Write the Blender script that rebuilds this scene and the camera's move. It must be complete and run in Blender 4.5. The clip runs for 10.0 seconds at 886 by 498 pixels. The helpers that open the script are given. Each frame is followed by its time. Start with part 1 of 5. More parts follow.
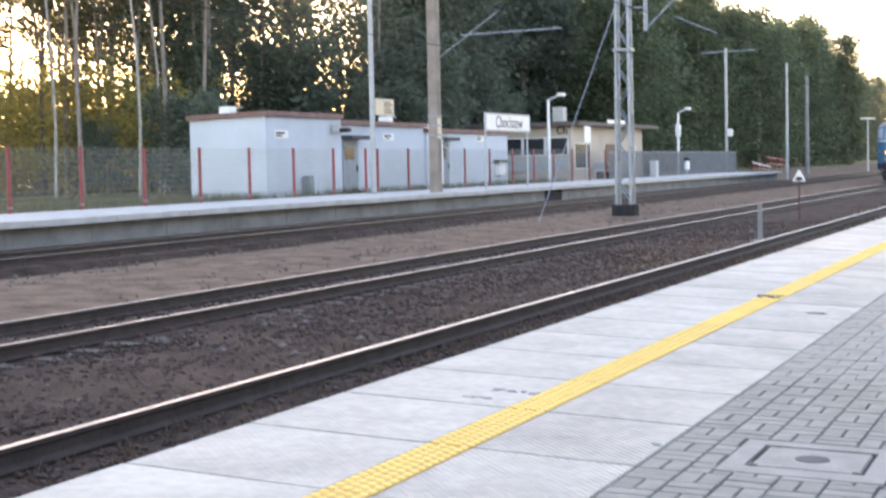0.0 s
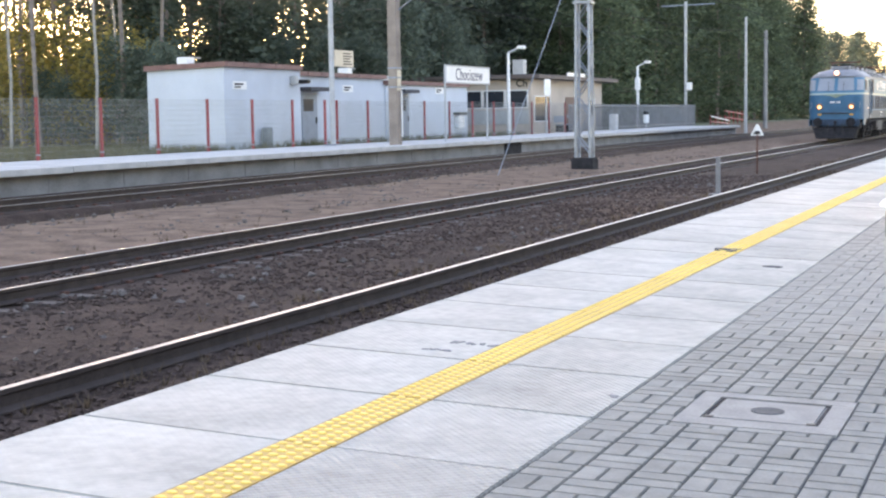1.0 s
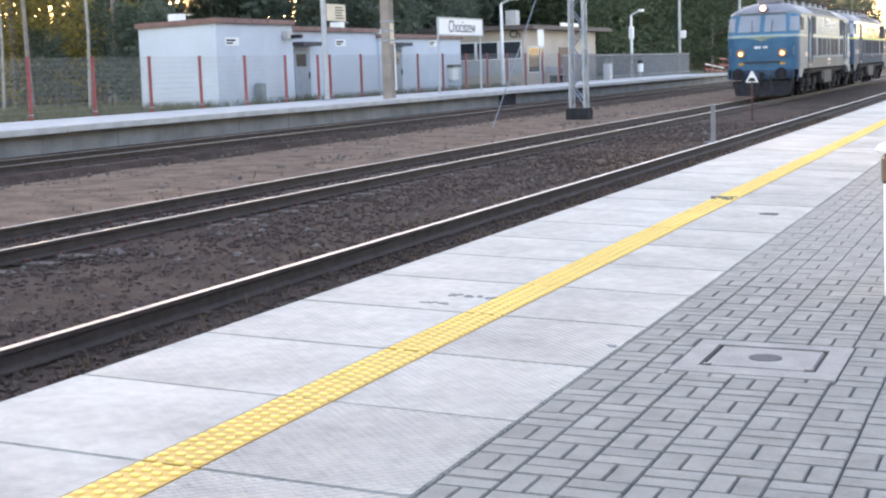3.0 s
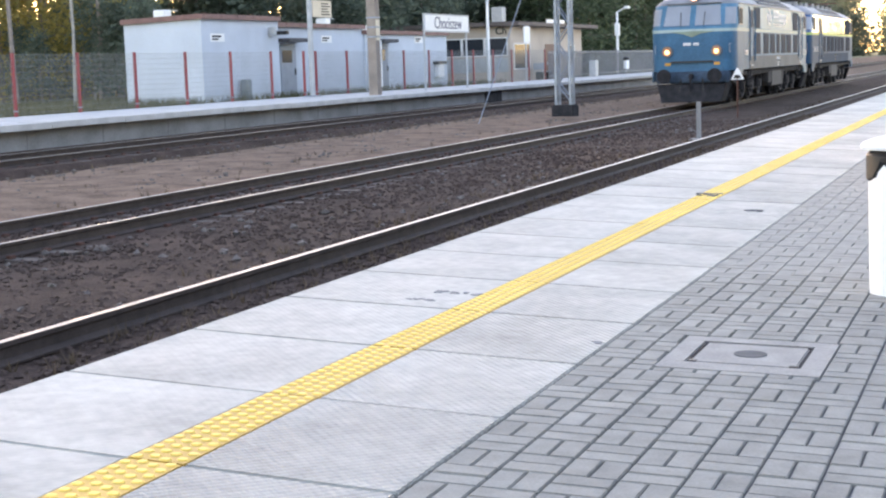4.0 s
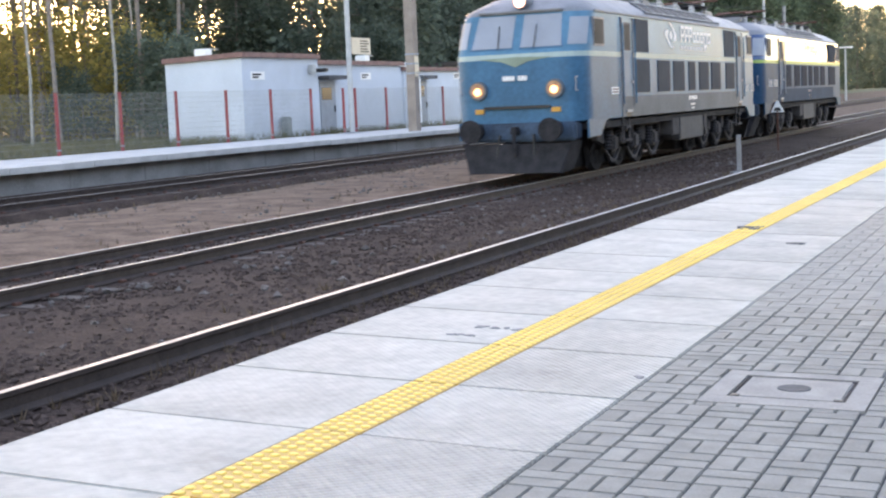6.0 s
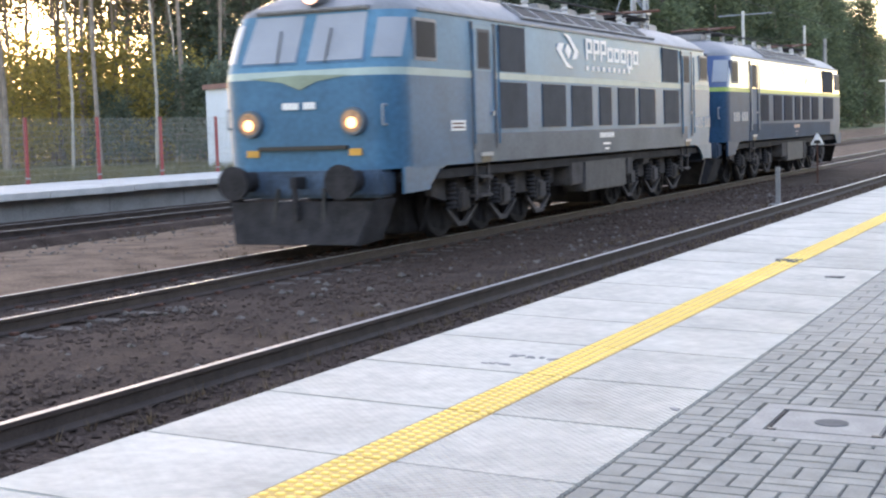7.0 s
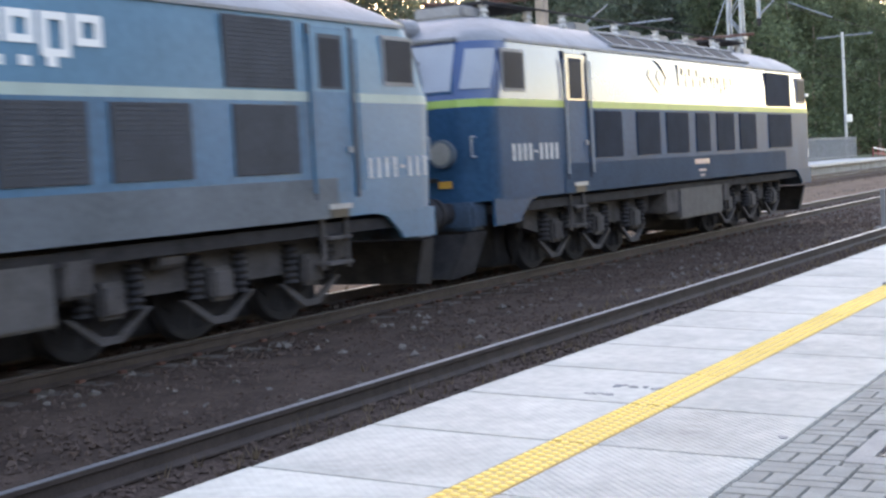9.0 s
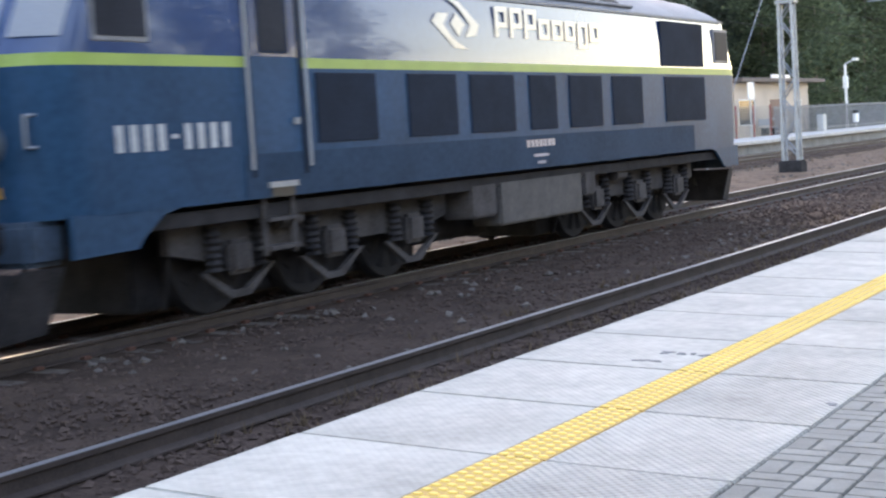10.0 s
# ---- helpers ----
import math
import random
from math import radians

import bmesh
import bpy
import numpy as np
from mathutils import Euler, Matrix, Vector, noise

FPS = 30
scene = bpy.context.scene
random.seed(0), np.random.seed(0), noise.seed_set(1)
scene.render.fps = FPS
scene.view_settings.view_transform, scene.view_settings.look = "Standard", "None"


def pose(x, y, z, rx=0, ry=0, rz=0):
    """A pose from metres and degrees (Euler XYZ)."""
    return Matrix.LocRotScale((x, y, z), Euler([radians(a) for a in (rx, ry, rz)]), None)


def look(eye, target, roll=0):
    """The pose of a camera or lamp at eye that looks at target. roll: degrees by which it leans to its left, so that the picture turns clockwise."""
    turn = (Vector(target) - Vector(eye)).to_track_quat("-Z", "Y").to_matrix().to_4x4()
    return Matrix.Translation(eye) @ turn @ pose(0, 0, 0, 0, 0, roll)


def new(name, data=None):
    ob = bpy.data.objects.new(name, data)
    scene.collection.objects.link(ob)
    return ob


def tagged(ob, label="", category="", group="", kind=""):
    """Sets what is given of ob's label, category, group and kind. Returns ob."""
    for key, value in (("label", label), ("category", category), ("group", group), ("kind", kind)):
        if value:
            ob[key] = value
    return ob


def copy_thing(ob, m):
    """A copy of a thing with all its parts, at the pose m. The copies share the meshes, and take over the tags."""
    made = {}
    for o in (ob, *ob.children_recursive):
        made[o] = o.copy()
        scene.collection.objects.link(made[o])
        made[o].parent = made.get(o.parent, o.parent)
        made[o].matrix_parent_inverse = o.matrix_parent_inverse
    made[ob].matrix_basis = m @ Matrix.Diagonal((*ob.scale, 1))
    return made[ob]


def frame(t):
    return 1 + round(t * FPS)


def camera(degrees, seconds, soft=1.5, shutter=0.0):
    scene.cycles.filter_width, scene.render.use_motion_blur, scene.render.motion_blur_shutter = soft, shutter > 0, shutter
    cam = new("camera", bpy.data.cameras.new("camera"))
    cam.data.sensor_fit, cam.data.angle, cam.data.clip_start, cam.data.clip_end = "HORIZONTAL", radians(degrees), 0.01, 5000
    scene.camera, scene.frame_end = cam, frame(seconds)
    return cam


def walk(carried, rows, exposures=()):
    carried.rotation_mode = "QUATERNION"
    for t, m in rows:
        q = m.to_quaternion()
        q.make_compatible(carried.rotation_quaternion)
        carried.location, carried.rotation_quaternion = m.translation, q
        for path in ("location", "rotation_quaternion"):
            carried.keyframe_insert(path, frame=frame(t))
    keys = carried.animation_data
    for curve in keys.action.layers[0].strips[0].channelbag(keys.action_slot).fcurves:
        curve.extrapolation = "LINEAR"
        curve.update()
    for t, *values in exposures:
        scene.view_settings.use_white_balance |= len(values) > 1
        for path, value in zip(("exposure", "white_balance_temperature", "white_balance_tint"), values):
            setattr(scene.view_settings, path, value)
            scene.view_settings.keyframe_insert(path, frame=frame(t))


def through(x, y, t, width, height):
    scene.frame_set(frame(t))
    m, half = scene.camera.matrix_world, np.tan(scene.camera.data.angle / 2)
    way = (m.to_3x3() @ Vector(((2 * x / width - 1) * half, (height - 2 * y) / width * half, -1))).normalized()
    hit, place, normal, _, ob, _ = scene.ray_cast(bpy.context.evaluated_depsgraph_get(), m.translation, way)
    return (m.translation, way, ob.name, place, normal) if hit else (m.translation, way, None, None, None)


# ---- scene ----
cam = camera(34.17, 10.0, soft=2.2, shutter=0.4)
EYE = (0.0, 0.0, 1.711)


def aim(yaw, pitch, roll):
    y, p = radians(yaw), radians(pitch)
    way = Vector((-math.sin(y) * math.cos(p), math.cos(y) * math.cos(p), -math.sin(p)))
    return look(EYE, Vector(EYE) + 10 * way, roll)


# seconds, yaw left of the track's line, pitch down, roll
PATH = [
    (0, 24.203, 3.352, -1.193),
    (0.5, 23.085, 5.389, -0.955),
    (1, 22.617, 5.263, -0.907),
    (1.5, 21.312, 5.451, -0.928),
    (2, 22.056, 6.477, -1.729),
    (2.5, 22.717, 6.972, -1.963),
    (4, 21.964, 7.283, -1.863),
    (4.5, 23.133, 6.746, -1.985),
    (5, 23.201, 6.317, -2.349),
    (6.5, 23.886, 5.232, -2.281),
    (7, 24.925, 4.653, -1.733),
    (7.5, 25.881, 4.715, -2.229),
    (8, 26.981, 3.764, -1.669),
    (8.5, 28.356, 2.029, -2.183),
    (9, 28.832, 3.227, -3.236),
    (9.5, 29.158, 4.571, -3.485),
    (10, 30.761, 4.419, -3.564),
]
walk(cam, [(t, aim(a, p, r)) for t, a, p, r in PATH], exposures=[(0.0, 2.6, 6950, 26), (6.5, 2.62, 6950, 26), (8.5, 2.72, 7000, 26), (10.0, 2.74, 7000, 26)])

# ---- light ----
SUN_AZ, SUN_EL = radians(-37), radians(12)
world = bpy.data.worlds.new("evening_sky")
scene.world = world
world.use_nodes = True
wn = world.node_tree
sky = wn.nodes.new("ShaderNodeTexSky")
sky.sky_type, sky.sun_disc = "NISHITA", False
sky.sun_elevation, sky.sun_rotation = SUN_EL, SUN_AZ
sky.air_density, sky.dust_density, sky.ozone_density = 1.0, 0.6, 0.3
wn.links.new(sky.outputs[0], wn.nodes["Background"].inputs[0])
wn.nodes["Background"].inputs[1].default_value = 0.15
sun_way = Vector((math.sin(SUN_AZ) * math.cos(SUN_EL), math.cos(SUN_AZ) * math.cos(SUN_EL), math.sin(SUN_EL)))
sun = new("sun", bpy.data.lights.new("sun", "SUN"))
sun.data.energy, sun.data.angle, sun.data.color = 2.0, radians(3.0), (1.0, 0.72, 0.42)
sun.matrix_world = look(sun_way * 100, (0, 0, 0))


# ---- materials ----
def mat(name, base, rough=0.7, metal=0.0, var=0.3, scale=3.0, fine=40.0, bump=0.15, depth=0.01, rnd=0.0, emit=0.0, tint=None, coat=0.0, stretch=(1, 1, 1), waffle=0.0, spec=0.5):
    m = bpy.data.materials.new(name)
    m.use_nodes = True
    n, l = m.node_tree.nodes, m.node_tree.links
    b = n["Principled BSDF"]
    b.inputs["Roughness"].default_value, b.inputs["Metallic"].default_value = rough, metal
    b.inputs["Coat Weight"].default_value, b.inputs["Specular IOR Level"].default_value = coat, spec
    tc = n.new("ShaderNodeTexCoord")
    mp = n.new("ShaderNodeMapping")
    mp.inputs["Scale"].default_value = stretch
    if rnd:
        oi, vm, va = n.new("ShaderNodeObjectInfo"), n.new("ShaderNodeMath"), n.new("ShaderNodeVectorMath")
        vm.operation, vm.inputs[1].default_value = "MULTIPLY", 61.0
        l.new(oi.outputs["Random"], vm.inputs[0])
        l.new(tc.outputs["Object"], va.inputs[0])
        l.new(vm.outputs[0], va.inputs[1])
        l.new(va.outputs[0], mp.inputs[0])
    else:
        l.new(tc.outputs["Object"], mp.inputs[0])
    big, small = n.new("ShaderNodeTexNoise"), n.new("ShaderNodeTexNoise")
    for t, s, d in ((big, scale, 4), (small, fine, 3)):
        t.inputs["Scale"].default_value, t.inputs["Detail"].default_value = s, d
        l.new(mp.outputs[0], t.inputs["Vector"])
    mix = n.new("ShaderNodeMix")
    mix.data_type = "RGBA"
    a, z = mix.inputs[6], mix.inputs[7]
    a.default_value = (*[c * (1 - var) for c in base], 1)
    z.default_value = (*(tint or [min(1, c * (1 + var)) for c in base]), 1)
    ramp = n.new("ShaderNodeMapRange")
    ramp.inputs[1].default_value, ramp.inputs[2].default_value = 0.32, 0.68
    add = n.new("ShaderNodeMath")
    add.operation = "MULTIPLY_ADD"
    add.inputs[1].default_value, add.inputs[2].default_value = 0.4, 0.0
    l.new(small.outputs[0], add.inputs[0])
    add2 = n.new("ShaderNodeMath")
    add2.operation = "MULTIPLY_ADD"
    add2.inputs[1].default_value = 0.6
    l.new(big.outputs[0], add2.inputs[0])
    l.new(add.outputs[0], add2.inputs[2])
    l.new(add2.outputs[0], ramp.inputs[0])
    l.new(ramp.outputs[0], mix.inputs[0])
    out = mix.outputs[2]
    if rnd:
        hsv, mr = n.new("ShaderNodeHueSaturation"), n.new("ShaderNodeMapRange")
        mr.inputs[3].default_value, mr.inputs[4].default_value = 1 - rnd, 1 + rnd
        l.new(oi.outputs["Random"], mr.inputs[0])
        l.new(mr.outputs[0], hsv.inputs["Value"])
        l.new(out, hsv.inputs["Color"])
        out = hsv.outputs[0]
    l.new(out, b.inputs["Base Color"])
    if bump:
        bp = n.new("ShaderNodeBump")
        bp.inputs["Strength"].default_value, bp.inputs["Distance"].default_value = bump, depth
        height = small.outputs[0]
        if waffle:
            for turn in (0.79, -0.79):
                wm, wv, wa = n.new("ShaderNodeMapping"), n.new("ShaderNodeTexWave"), n.new("ShaderNodeMath")
                wm.inputs["Rotation"].default_value = (0, 0, turn)
                wv.inputs["Scale"].default_value, wv.inputs["Distortion"].default_value = waffle, 0.6
                wa.operation = "MULTIPLY_ADD"
                wa.inputs[1].default_value = 0.9
                l.new(tc.outputs["Object"], wm.inputs[0])
                l.new(wm.outputs[0], wv.inputs["Vector"])
                l.new(wv.outputs[0], wa.inputs[0])
                l.new(height, wa.inputs[2])
                height = wa.outputs[0]
        l.new(height, bp.inputs["Height"])
        l.new(bp.outputs[0], b.inputs["Normal"])
    if emit:
        b.inputs["Emission Color"].default_value = (*base, 1)
        b.inputs["Emission Strength"].default_value = emit
    return m


def leaf_mat(name, base, dark, through=0.35):
    m = bpy.data.materials.new(name)
    m.use_nodes = True
    n, l = m.node_tree.nodes, m.node_tree.links
    n.remove(n["Principled BSDF"])
    geo, oi = n.new("ShaderNodeNewGeometry"), n.new("ShaderNodeObjectInfo")
    mix, hsv, mr = n.new("ShaderNodeMix"), n.new("ShaderNodeHueSaturation"), n.new("ShaderNodeMapRange")
    mix.data_type = "RGBA"
    mix.inputs[6].default_value, mix.inputs[7].default_value = (*dark, 1), (*base, 1)
    l.new(geo.outputs["Random Per Island"], mix.inputs[0])
    mr.inputs[3].default_value, mr.inputs[4].default_value = 0.75, 1.25
    l.new(oi.outputs["Random"], mr.inputs[0])
    l.new(mr.outputs[0], hsv.inputs["Value"])
    l.new(mix.outputs[2], hsv.inputs["Color"])
    d, t, s = n.new("ShaderNodeBsdfDiffuse"), n.new("ShaderNodeBsdfTranslucent"), n.new("ShaderNodeMixShader")
    s.inputs[0].default_value = through
    for x in (d, t):
        l.new(hsv.outputs[0], x.inputs[0])
    l.new(d.outputs[0], s.inputs[1])
    l.new(t.outputs[0], s.inputs[2])
    l.new(s.outputs[0], n["Material Output"].inputs[0])
    return m


M_SOIL = mat("sandy_soil", (0.155, 0.108, 0.08), 0.95, var=0.55, scale=1.6, fine=18, bump=0.7, depth=0.03, spec=0.1)
M_GRASS_SOIL = mat("mossy_soil", (0.09, 0.10, 0.045), 0.95, var=0.4, scale=0.5, fine=9, bump=0.5, depth=0.05)
M_BALLAST = mat("dark_ballast", (0.064, 0.045, 0.037), 0.95, var=0.5, scale=1.4, fine=22, bump=1.0, depth=0.06, spec=0.1)
M_STONE = mat("ballast_stone", (0.075, 0.054, 0.046), 0.9, var=0.4, scale=6, fine=60, bump=0.3, spec=0.1)
M_PALE_STONE = mat("pale_stone", (0.12, 0.105, 0.095), 0.9, var=0.4, scale=6, fine=60, bump=0.3)
M_RAIL = mat("rusty_rail", (0.055, 0.04, 0.035), 0.75, 0.3, var=0.4, scale=5, fine=60, bump=0.3)
M_RAILTOP = mat("polished_rail", (0.25, 0.262, 0.28), 0.45, 1.0, var=0.15, scale=2, fine=30, bump=0.05)
M_SLEEPER = mat("weathered_sleeper", (0.085, 0.068, 0.058), 0.95, var=0.4, scale=5, fine=40, bump=0.5, rnd=0.2)
M_CLIP = mat("rust_clip", (0.12, 0.055, 0.04), 0.85, 0.2, var=0.4, scale=9, fine=50)
M_SLAB = mat("pale_concrete", (0.395, 0.386, 0.341), 0.75, var=0.25, scale=1.6, fine=14, bump=0.3, depth=0.004, rnd=0.1, waffle=9.0)
M_SLAB_RIB = mat("ribbed_concrete", (0.392, 0.383, 0.339), 0.7, var=0.26, scale=1.7, fine=13, bump=0.85, depth=0.008, rnd=0.12, waffle=9.0)
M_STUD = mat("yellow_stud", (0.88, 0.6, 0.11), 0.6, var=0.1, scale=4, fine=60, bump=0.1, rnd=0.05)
# darker than the studs: the shade in their gaps is part of this yellow
M_YELLOW = mat("shaded_yellow_tactile", (0.54, 0.31, 0.04), 0.6, var=0.14, scale=4, fine=60, bump=0.1, rnd=0.06)
M_PAVER = mat("grey_paver", (0.252, 0.243, 0.214), 0.88, var=0.22, scale=7, fine=90, bump=0.3, depth=0.003, rnd=0.09)
M_JOINT = mat("paver_joint", (0.1, 0.1, 0.1), 0.95, var=0.4, scale=6, fine=80)
M_CONC = mat("old_concrete", (0.23, 0.228, 0.23), 0.9, var=0.3, scale=1.2, fine=25, bump=0.3)
M_CONC_PALE = mat("light_concrete", (0.46, 0.45, 0.43), 0.85, var=0.22, scale=1.3, fine=25, bump=0.2)
M_COVER = mat("weathered_cover_concrete", (0.3, 0.285, 0.258), 0.88, var=0.25, scale=5, fine=60, bump=0.25, depth=0.004)
M_DARK = mat("dark_iron", (0.03, 0.029, 0.032), 0.9, 0.0, var=0.5, scale=4, fine=40, bump=0.3, spec=0.2)
M_GREASE = mat("brown_grease", (0.066, 0.061, 0.062), 0.9, 0.0, var=0.5, scale=3, fine=30, bump=0.3, spec=0.25)
M_GALV = mat("galvanised_steel", (0.27, 0.3, 0.34), 0.5, 0.55, var=0.2, scale=5, fine=50)
M_GREYPAINT = mat("grey_paint", (0.42, 0.43, 0.43), 0.6, var=0.15, scale=4, fine=40)
M_WHITE = mat("white_paint", (0.78, 0.78, 0.77), 0.5, var=0.06, scale=3, fine=40, bump=0.03)
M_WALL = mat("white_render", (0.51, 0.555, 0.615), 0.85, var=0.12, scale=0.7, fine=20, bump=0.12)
M_CREAM = mat("cream_render", (0.50, 0.42, 0.35), 0.85, var=0.15, scale=0.8, fine=20, bump=0.12)
M_FASCIA = mat("red_brown_sheet", (0.2, 0.11, 0.095), 0.7, var=0.25, scale=3, fine=30)
M_ROOF = mat("tar_roof", (0.07, 0.07, 0.075), 0.9, var=0.3, scale=2, fine=30)
M_DOORGREY = mat("grey_door_paint", (0.24, 0.27, 0.31), 0.6, var=0.15, scale=3, fine=30)
M_BROWN = mat("brown_door_paint", (0.14, 0.075, 0.06), 0.6, var=0.2, scale=3, fine=30)
M_RED = mat("red_post_paint", (0.27, 0.04, 0.045), 0.5, var=0.2, scale=5, fine=40, rnd=0.12)
M_WIRE = mat("fence_wire", (0.25, 0.27, 0.28), 0.5, 0.5, var=0.2)
M_BLACK = mat("black_paint", (0.012, 0.012, 0.013), 0.5, var=0.2)
M_LETTER = mat("navy_lettering", (0.02, 0.03, 0.09), 0.5, var=0.1)
M_SIGNCREAM = mat("cream_sign", (0.6, 0.52, 0.4), 0.5, var=0.1)
M_BARK = mat("pine_bark", (0.19, 0.16, 0.14), 0.95, var=0.4, scale=3, fine=20, bump=0.6, depth=0.03, rnd=0.3)
M_BIRCH = mat("pale_bark", (0.3, 0.28, 0.25), 0.9, var=0.4, scale=4, fine=18, bump=0.3)
M_NEEDLE = leaf_mat("pine_needles", (0.2, 0.18, 0.09), (0.08, 0.085, 0.05), 0.6)
# sunlight coming through the leaves is put into their golden colour
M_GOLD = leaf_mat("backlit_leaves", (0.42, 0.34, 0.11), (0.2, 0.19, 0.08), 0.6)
M_LEAF = leaf_mat("dark_leaves", (0.155, 0.19, 0.145), (0.095, 0.12, 0.092), 0.6)
M_DRY = leaf_mat("dry_grass", (0.19, 0.145, 0.1), (0.09, 0.07, 0.05), 0.3)
M_GLASS = mat("dark_glass", (0.03, 0.034, 0.042), 0.2, var=0.2, bump=0.0, spec=0.3)
# the pale sky reflected in the windscreens is put into the base colour
M_SKYGLASS = mat("glass_with_sky_tone", (0.27, 0.29, 0.32), 0.3, var=0.12, scale=1.5, bump=0.0, coat=0.3)
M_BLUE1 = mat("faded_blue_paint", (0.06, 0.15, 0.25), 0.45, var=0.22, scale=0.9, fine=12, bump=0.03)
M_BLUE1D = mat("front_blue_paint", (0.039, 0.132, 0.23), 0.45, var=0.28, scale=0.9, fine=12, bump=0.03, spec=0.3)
M_SKYBLUE = mat("pale_blue_paint", (0.08, 0.192, 0.285), 0.4, var=0.22, scale=0.8, fine=10, bump=0.02, spec=0.15)
M_CREAMLINE = mat("pale_stripe", (0.31, 0.39, 0.36), 0.5, var=0.15)
M_GREY1 = mat("dusty_grey_paint", (0.105, 0.125, 0.145), 0.6, var=0.28, scale=1.2, fine=14, spec=0.2)
M_BLUE2 = mat("deep_blue_paint", (0.019, 0.066, 0.132), 0.5, var=0.3, scale=0.9, fine=12, bump=0.02, spec=0.12)
M_SILVER2 = mat("glossy_blue_side", (0.025, 0.06, 0.155), 0.12, 0.0, var=0.15, scale=0.8, fine=8, bump=0.0, coat=0.6)
M_LIME = mat("lime_stripe", (0.27, 0.38, 0.07), 0.45, var=0.15)
M_GREY2 = mat("grey_blue_skirt", (0.022, 0.05, 0.09), 0.7, var=0.25, scale=1.2, fine=14, spec=0.1)
M_LOUVRE2 = mat("louvre_navy", (0.014, 0.024, 0.043), 0.8, var=0.25, scale=2, fine=20, spec=0.15)
M_LOCOROOF = mat("dusty_roof_paint", (0.19, 0.195, 0.21), 0.55, var=0.28, scale=1.4, fine=16)
M_LOUVRE = mat("louvre_grey", (0.048, 0.053, 0.064), 0.85, var=0.25, scale=2, fine=20)
M_LAMPGLASS = mat("lit_headlamp", (1.0, 0.42, 0.14), 0.3, var=0.02, emit=1.1, bump=0)
M_TOPLAMP = mat("lit_top_lamp", (1.0, 0.5, 0.3), 0.3, var=0.02, emit=0.9, bump=0)
# orange glow of the lit bulb is painted into the reflector
M_REFLECTOR = mat("glow_tinted_reflector", (0.36, 0.19, 0.11), 0.25, var=0.4, scale=14, bump=0)
M_LAMPOFF = mat("unlit_lamp_glass", (0.3, 0.28, 0.25), 0.15, var=0.2, bump=0)
M_AMBER = mat("amber_plate", (0.55, 0.28, 0.04), 0.5, var=0.2)
M_RAILING = mat("dull_grey_paint", (0.2, 0.21, 0.225), 0.6, var=0.2)
M_SIDEGLASS = mat("cab_side_glass", (0.03, 0.034, 0.044), 0.5, var=0.3, scale=1.5, bump=0.0, spec=0.04)
M_ROOFEDGE = mat("brown_roof_edge", (0.12, 0.095, 0.085), 0.75, var=0.25, scale=2, fine=20)
M_ROOFGLASS = mat("dirty_roof_glass", (0.014, 0.015, 0.018), 0.6, var=0.3, scale=2, bump=0.0, spec=0.08)
M_NUMBER = mat("worn_white_lettering", (0.4, 0.42, 0.44), 0.55, var=0.3, scale=6, fine=40)
M_OLIVE = mat("olive_chevron", (0.2, 0.26, 0.2), 0.5, var=0.2)
M_BEAM = mat("dirty_blue_beam", (0.03, 0.055, 0.09), 0.75, var=0.65, scale=2.2, fine=14, bump=0.2)
# painted shade of the recessed cab doors, also used for their window frames
M_SHADE_FRAME = mat("dark_blue_shade_frame", (0.012, 0.03, 0.055), 0.6, var=0.2)
# paler copy of the leaf green, with the distance haze mixed in
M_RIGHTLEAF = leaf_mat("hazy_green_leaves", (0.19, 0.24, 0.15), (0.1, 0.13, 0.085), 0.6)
M_CASE = mat("dusty_case", (0.075, 0.072, 0.074), 0.8, var=0.35, scale=3, fine=20)


# ---- building blocks ----
def box(bm, x0, x1, y0, y1, z0, z1, bevel=0.0):
    r = bmesh.ops.create_cube(bm, size=1, matrix=Matrix.Translation(((x0 + x1) / 2, (y0 + y1) / 2, (z0 + z1) / 2)) @ Matrix.Diagonal((x1 - x0, y1 - y0, z1 - z0, 1)))
    if bevel:
        es = list({e for v in r["verts"] for e in v.link_edges})
        bmesh.ops.bevel(bm, geom=es, offset=bevel, segments=2, affect="EDGES", clamp_overlap=True)
    return bm


def rod(bm, a, b, r0, r1=None, n=8):
    a, b = Vector(a), Vector(b)
    d = b - a
    m = Matrix.Translation((a + b) / 2) @ d.to_track_quat("Z", "Y").to_matrix().to_4x4()
    bmesh.ops.create_cone(bm, cap_ends=True, segments=n, radius1=r0, radius2=r0 if r1 is None else r1, depth=d.length, matrix=m)
    return bm


def prism(bm, pts, axis, a0, a1):
    """A polygon pts in the plane across axis, drawn out from a0 to a1."""
    def at(p, a):
        return {"x": (a, *p), "y": (p[0], a, p[1]), "z": (*p, a)}[axis]
    lo, hi = [bm.verts.new(at(p, a0)) for p in pts], [bm.verts.new(at(p, a1)) for p in pts]
    k = len(pts)
    bm.faces.new(lo)
    bm.faces.new(hi[::-1])
    for i in range(k):
        bm.faces.new((lo[i], hi[i], hi[(i + 1) % k], lo[(i + 1) % k]))
    return bm


def plate(bm, quad, thick):
    """A quad (counter-clockwise seen from outside) with depth to the outside."""
    q = [Vector(p) for p in quad]
    n = (q[1] - q[0]).cross(q[2] - q[0]).normalized() * thick
    lo, hi = [bm.verts.new(p) for p in q], [bm.verts.new(p + n) for p in q]
    k = len(q)
    bm.faces.new(lo[::-1])
    bm.faces.new(hi)
    for i in range(k):
        bm.faces.new((lo[i], lo[(i + 1) % k], hi[(i + 1) % k], hi[i]))
    return bm


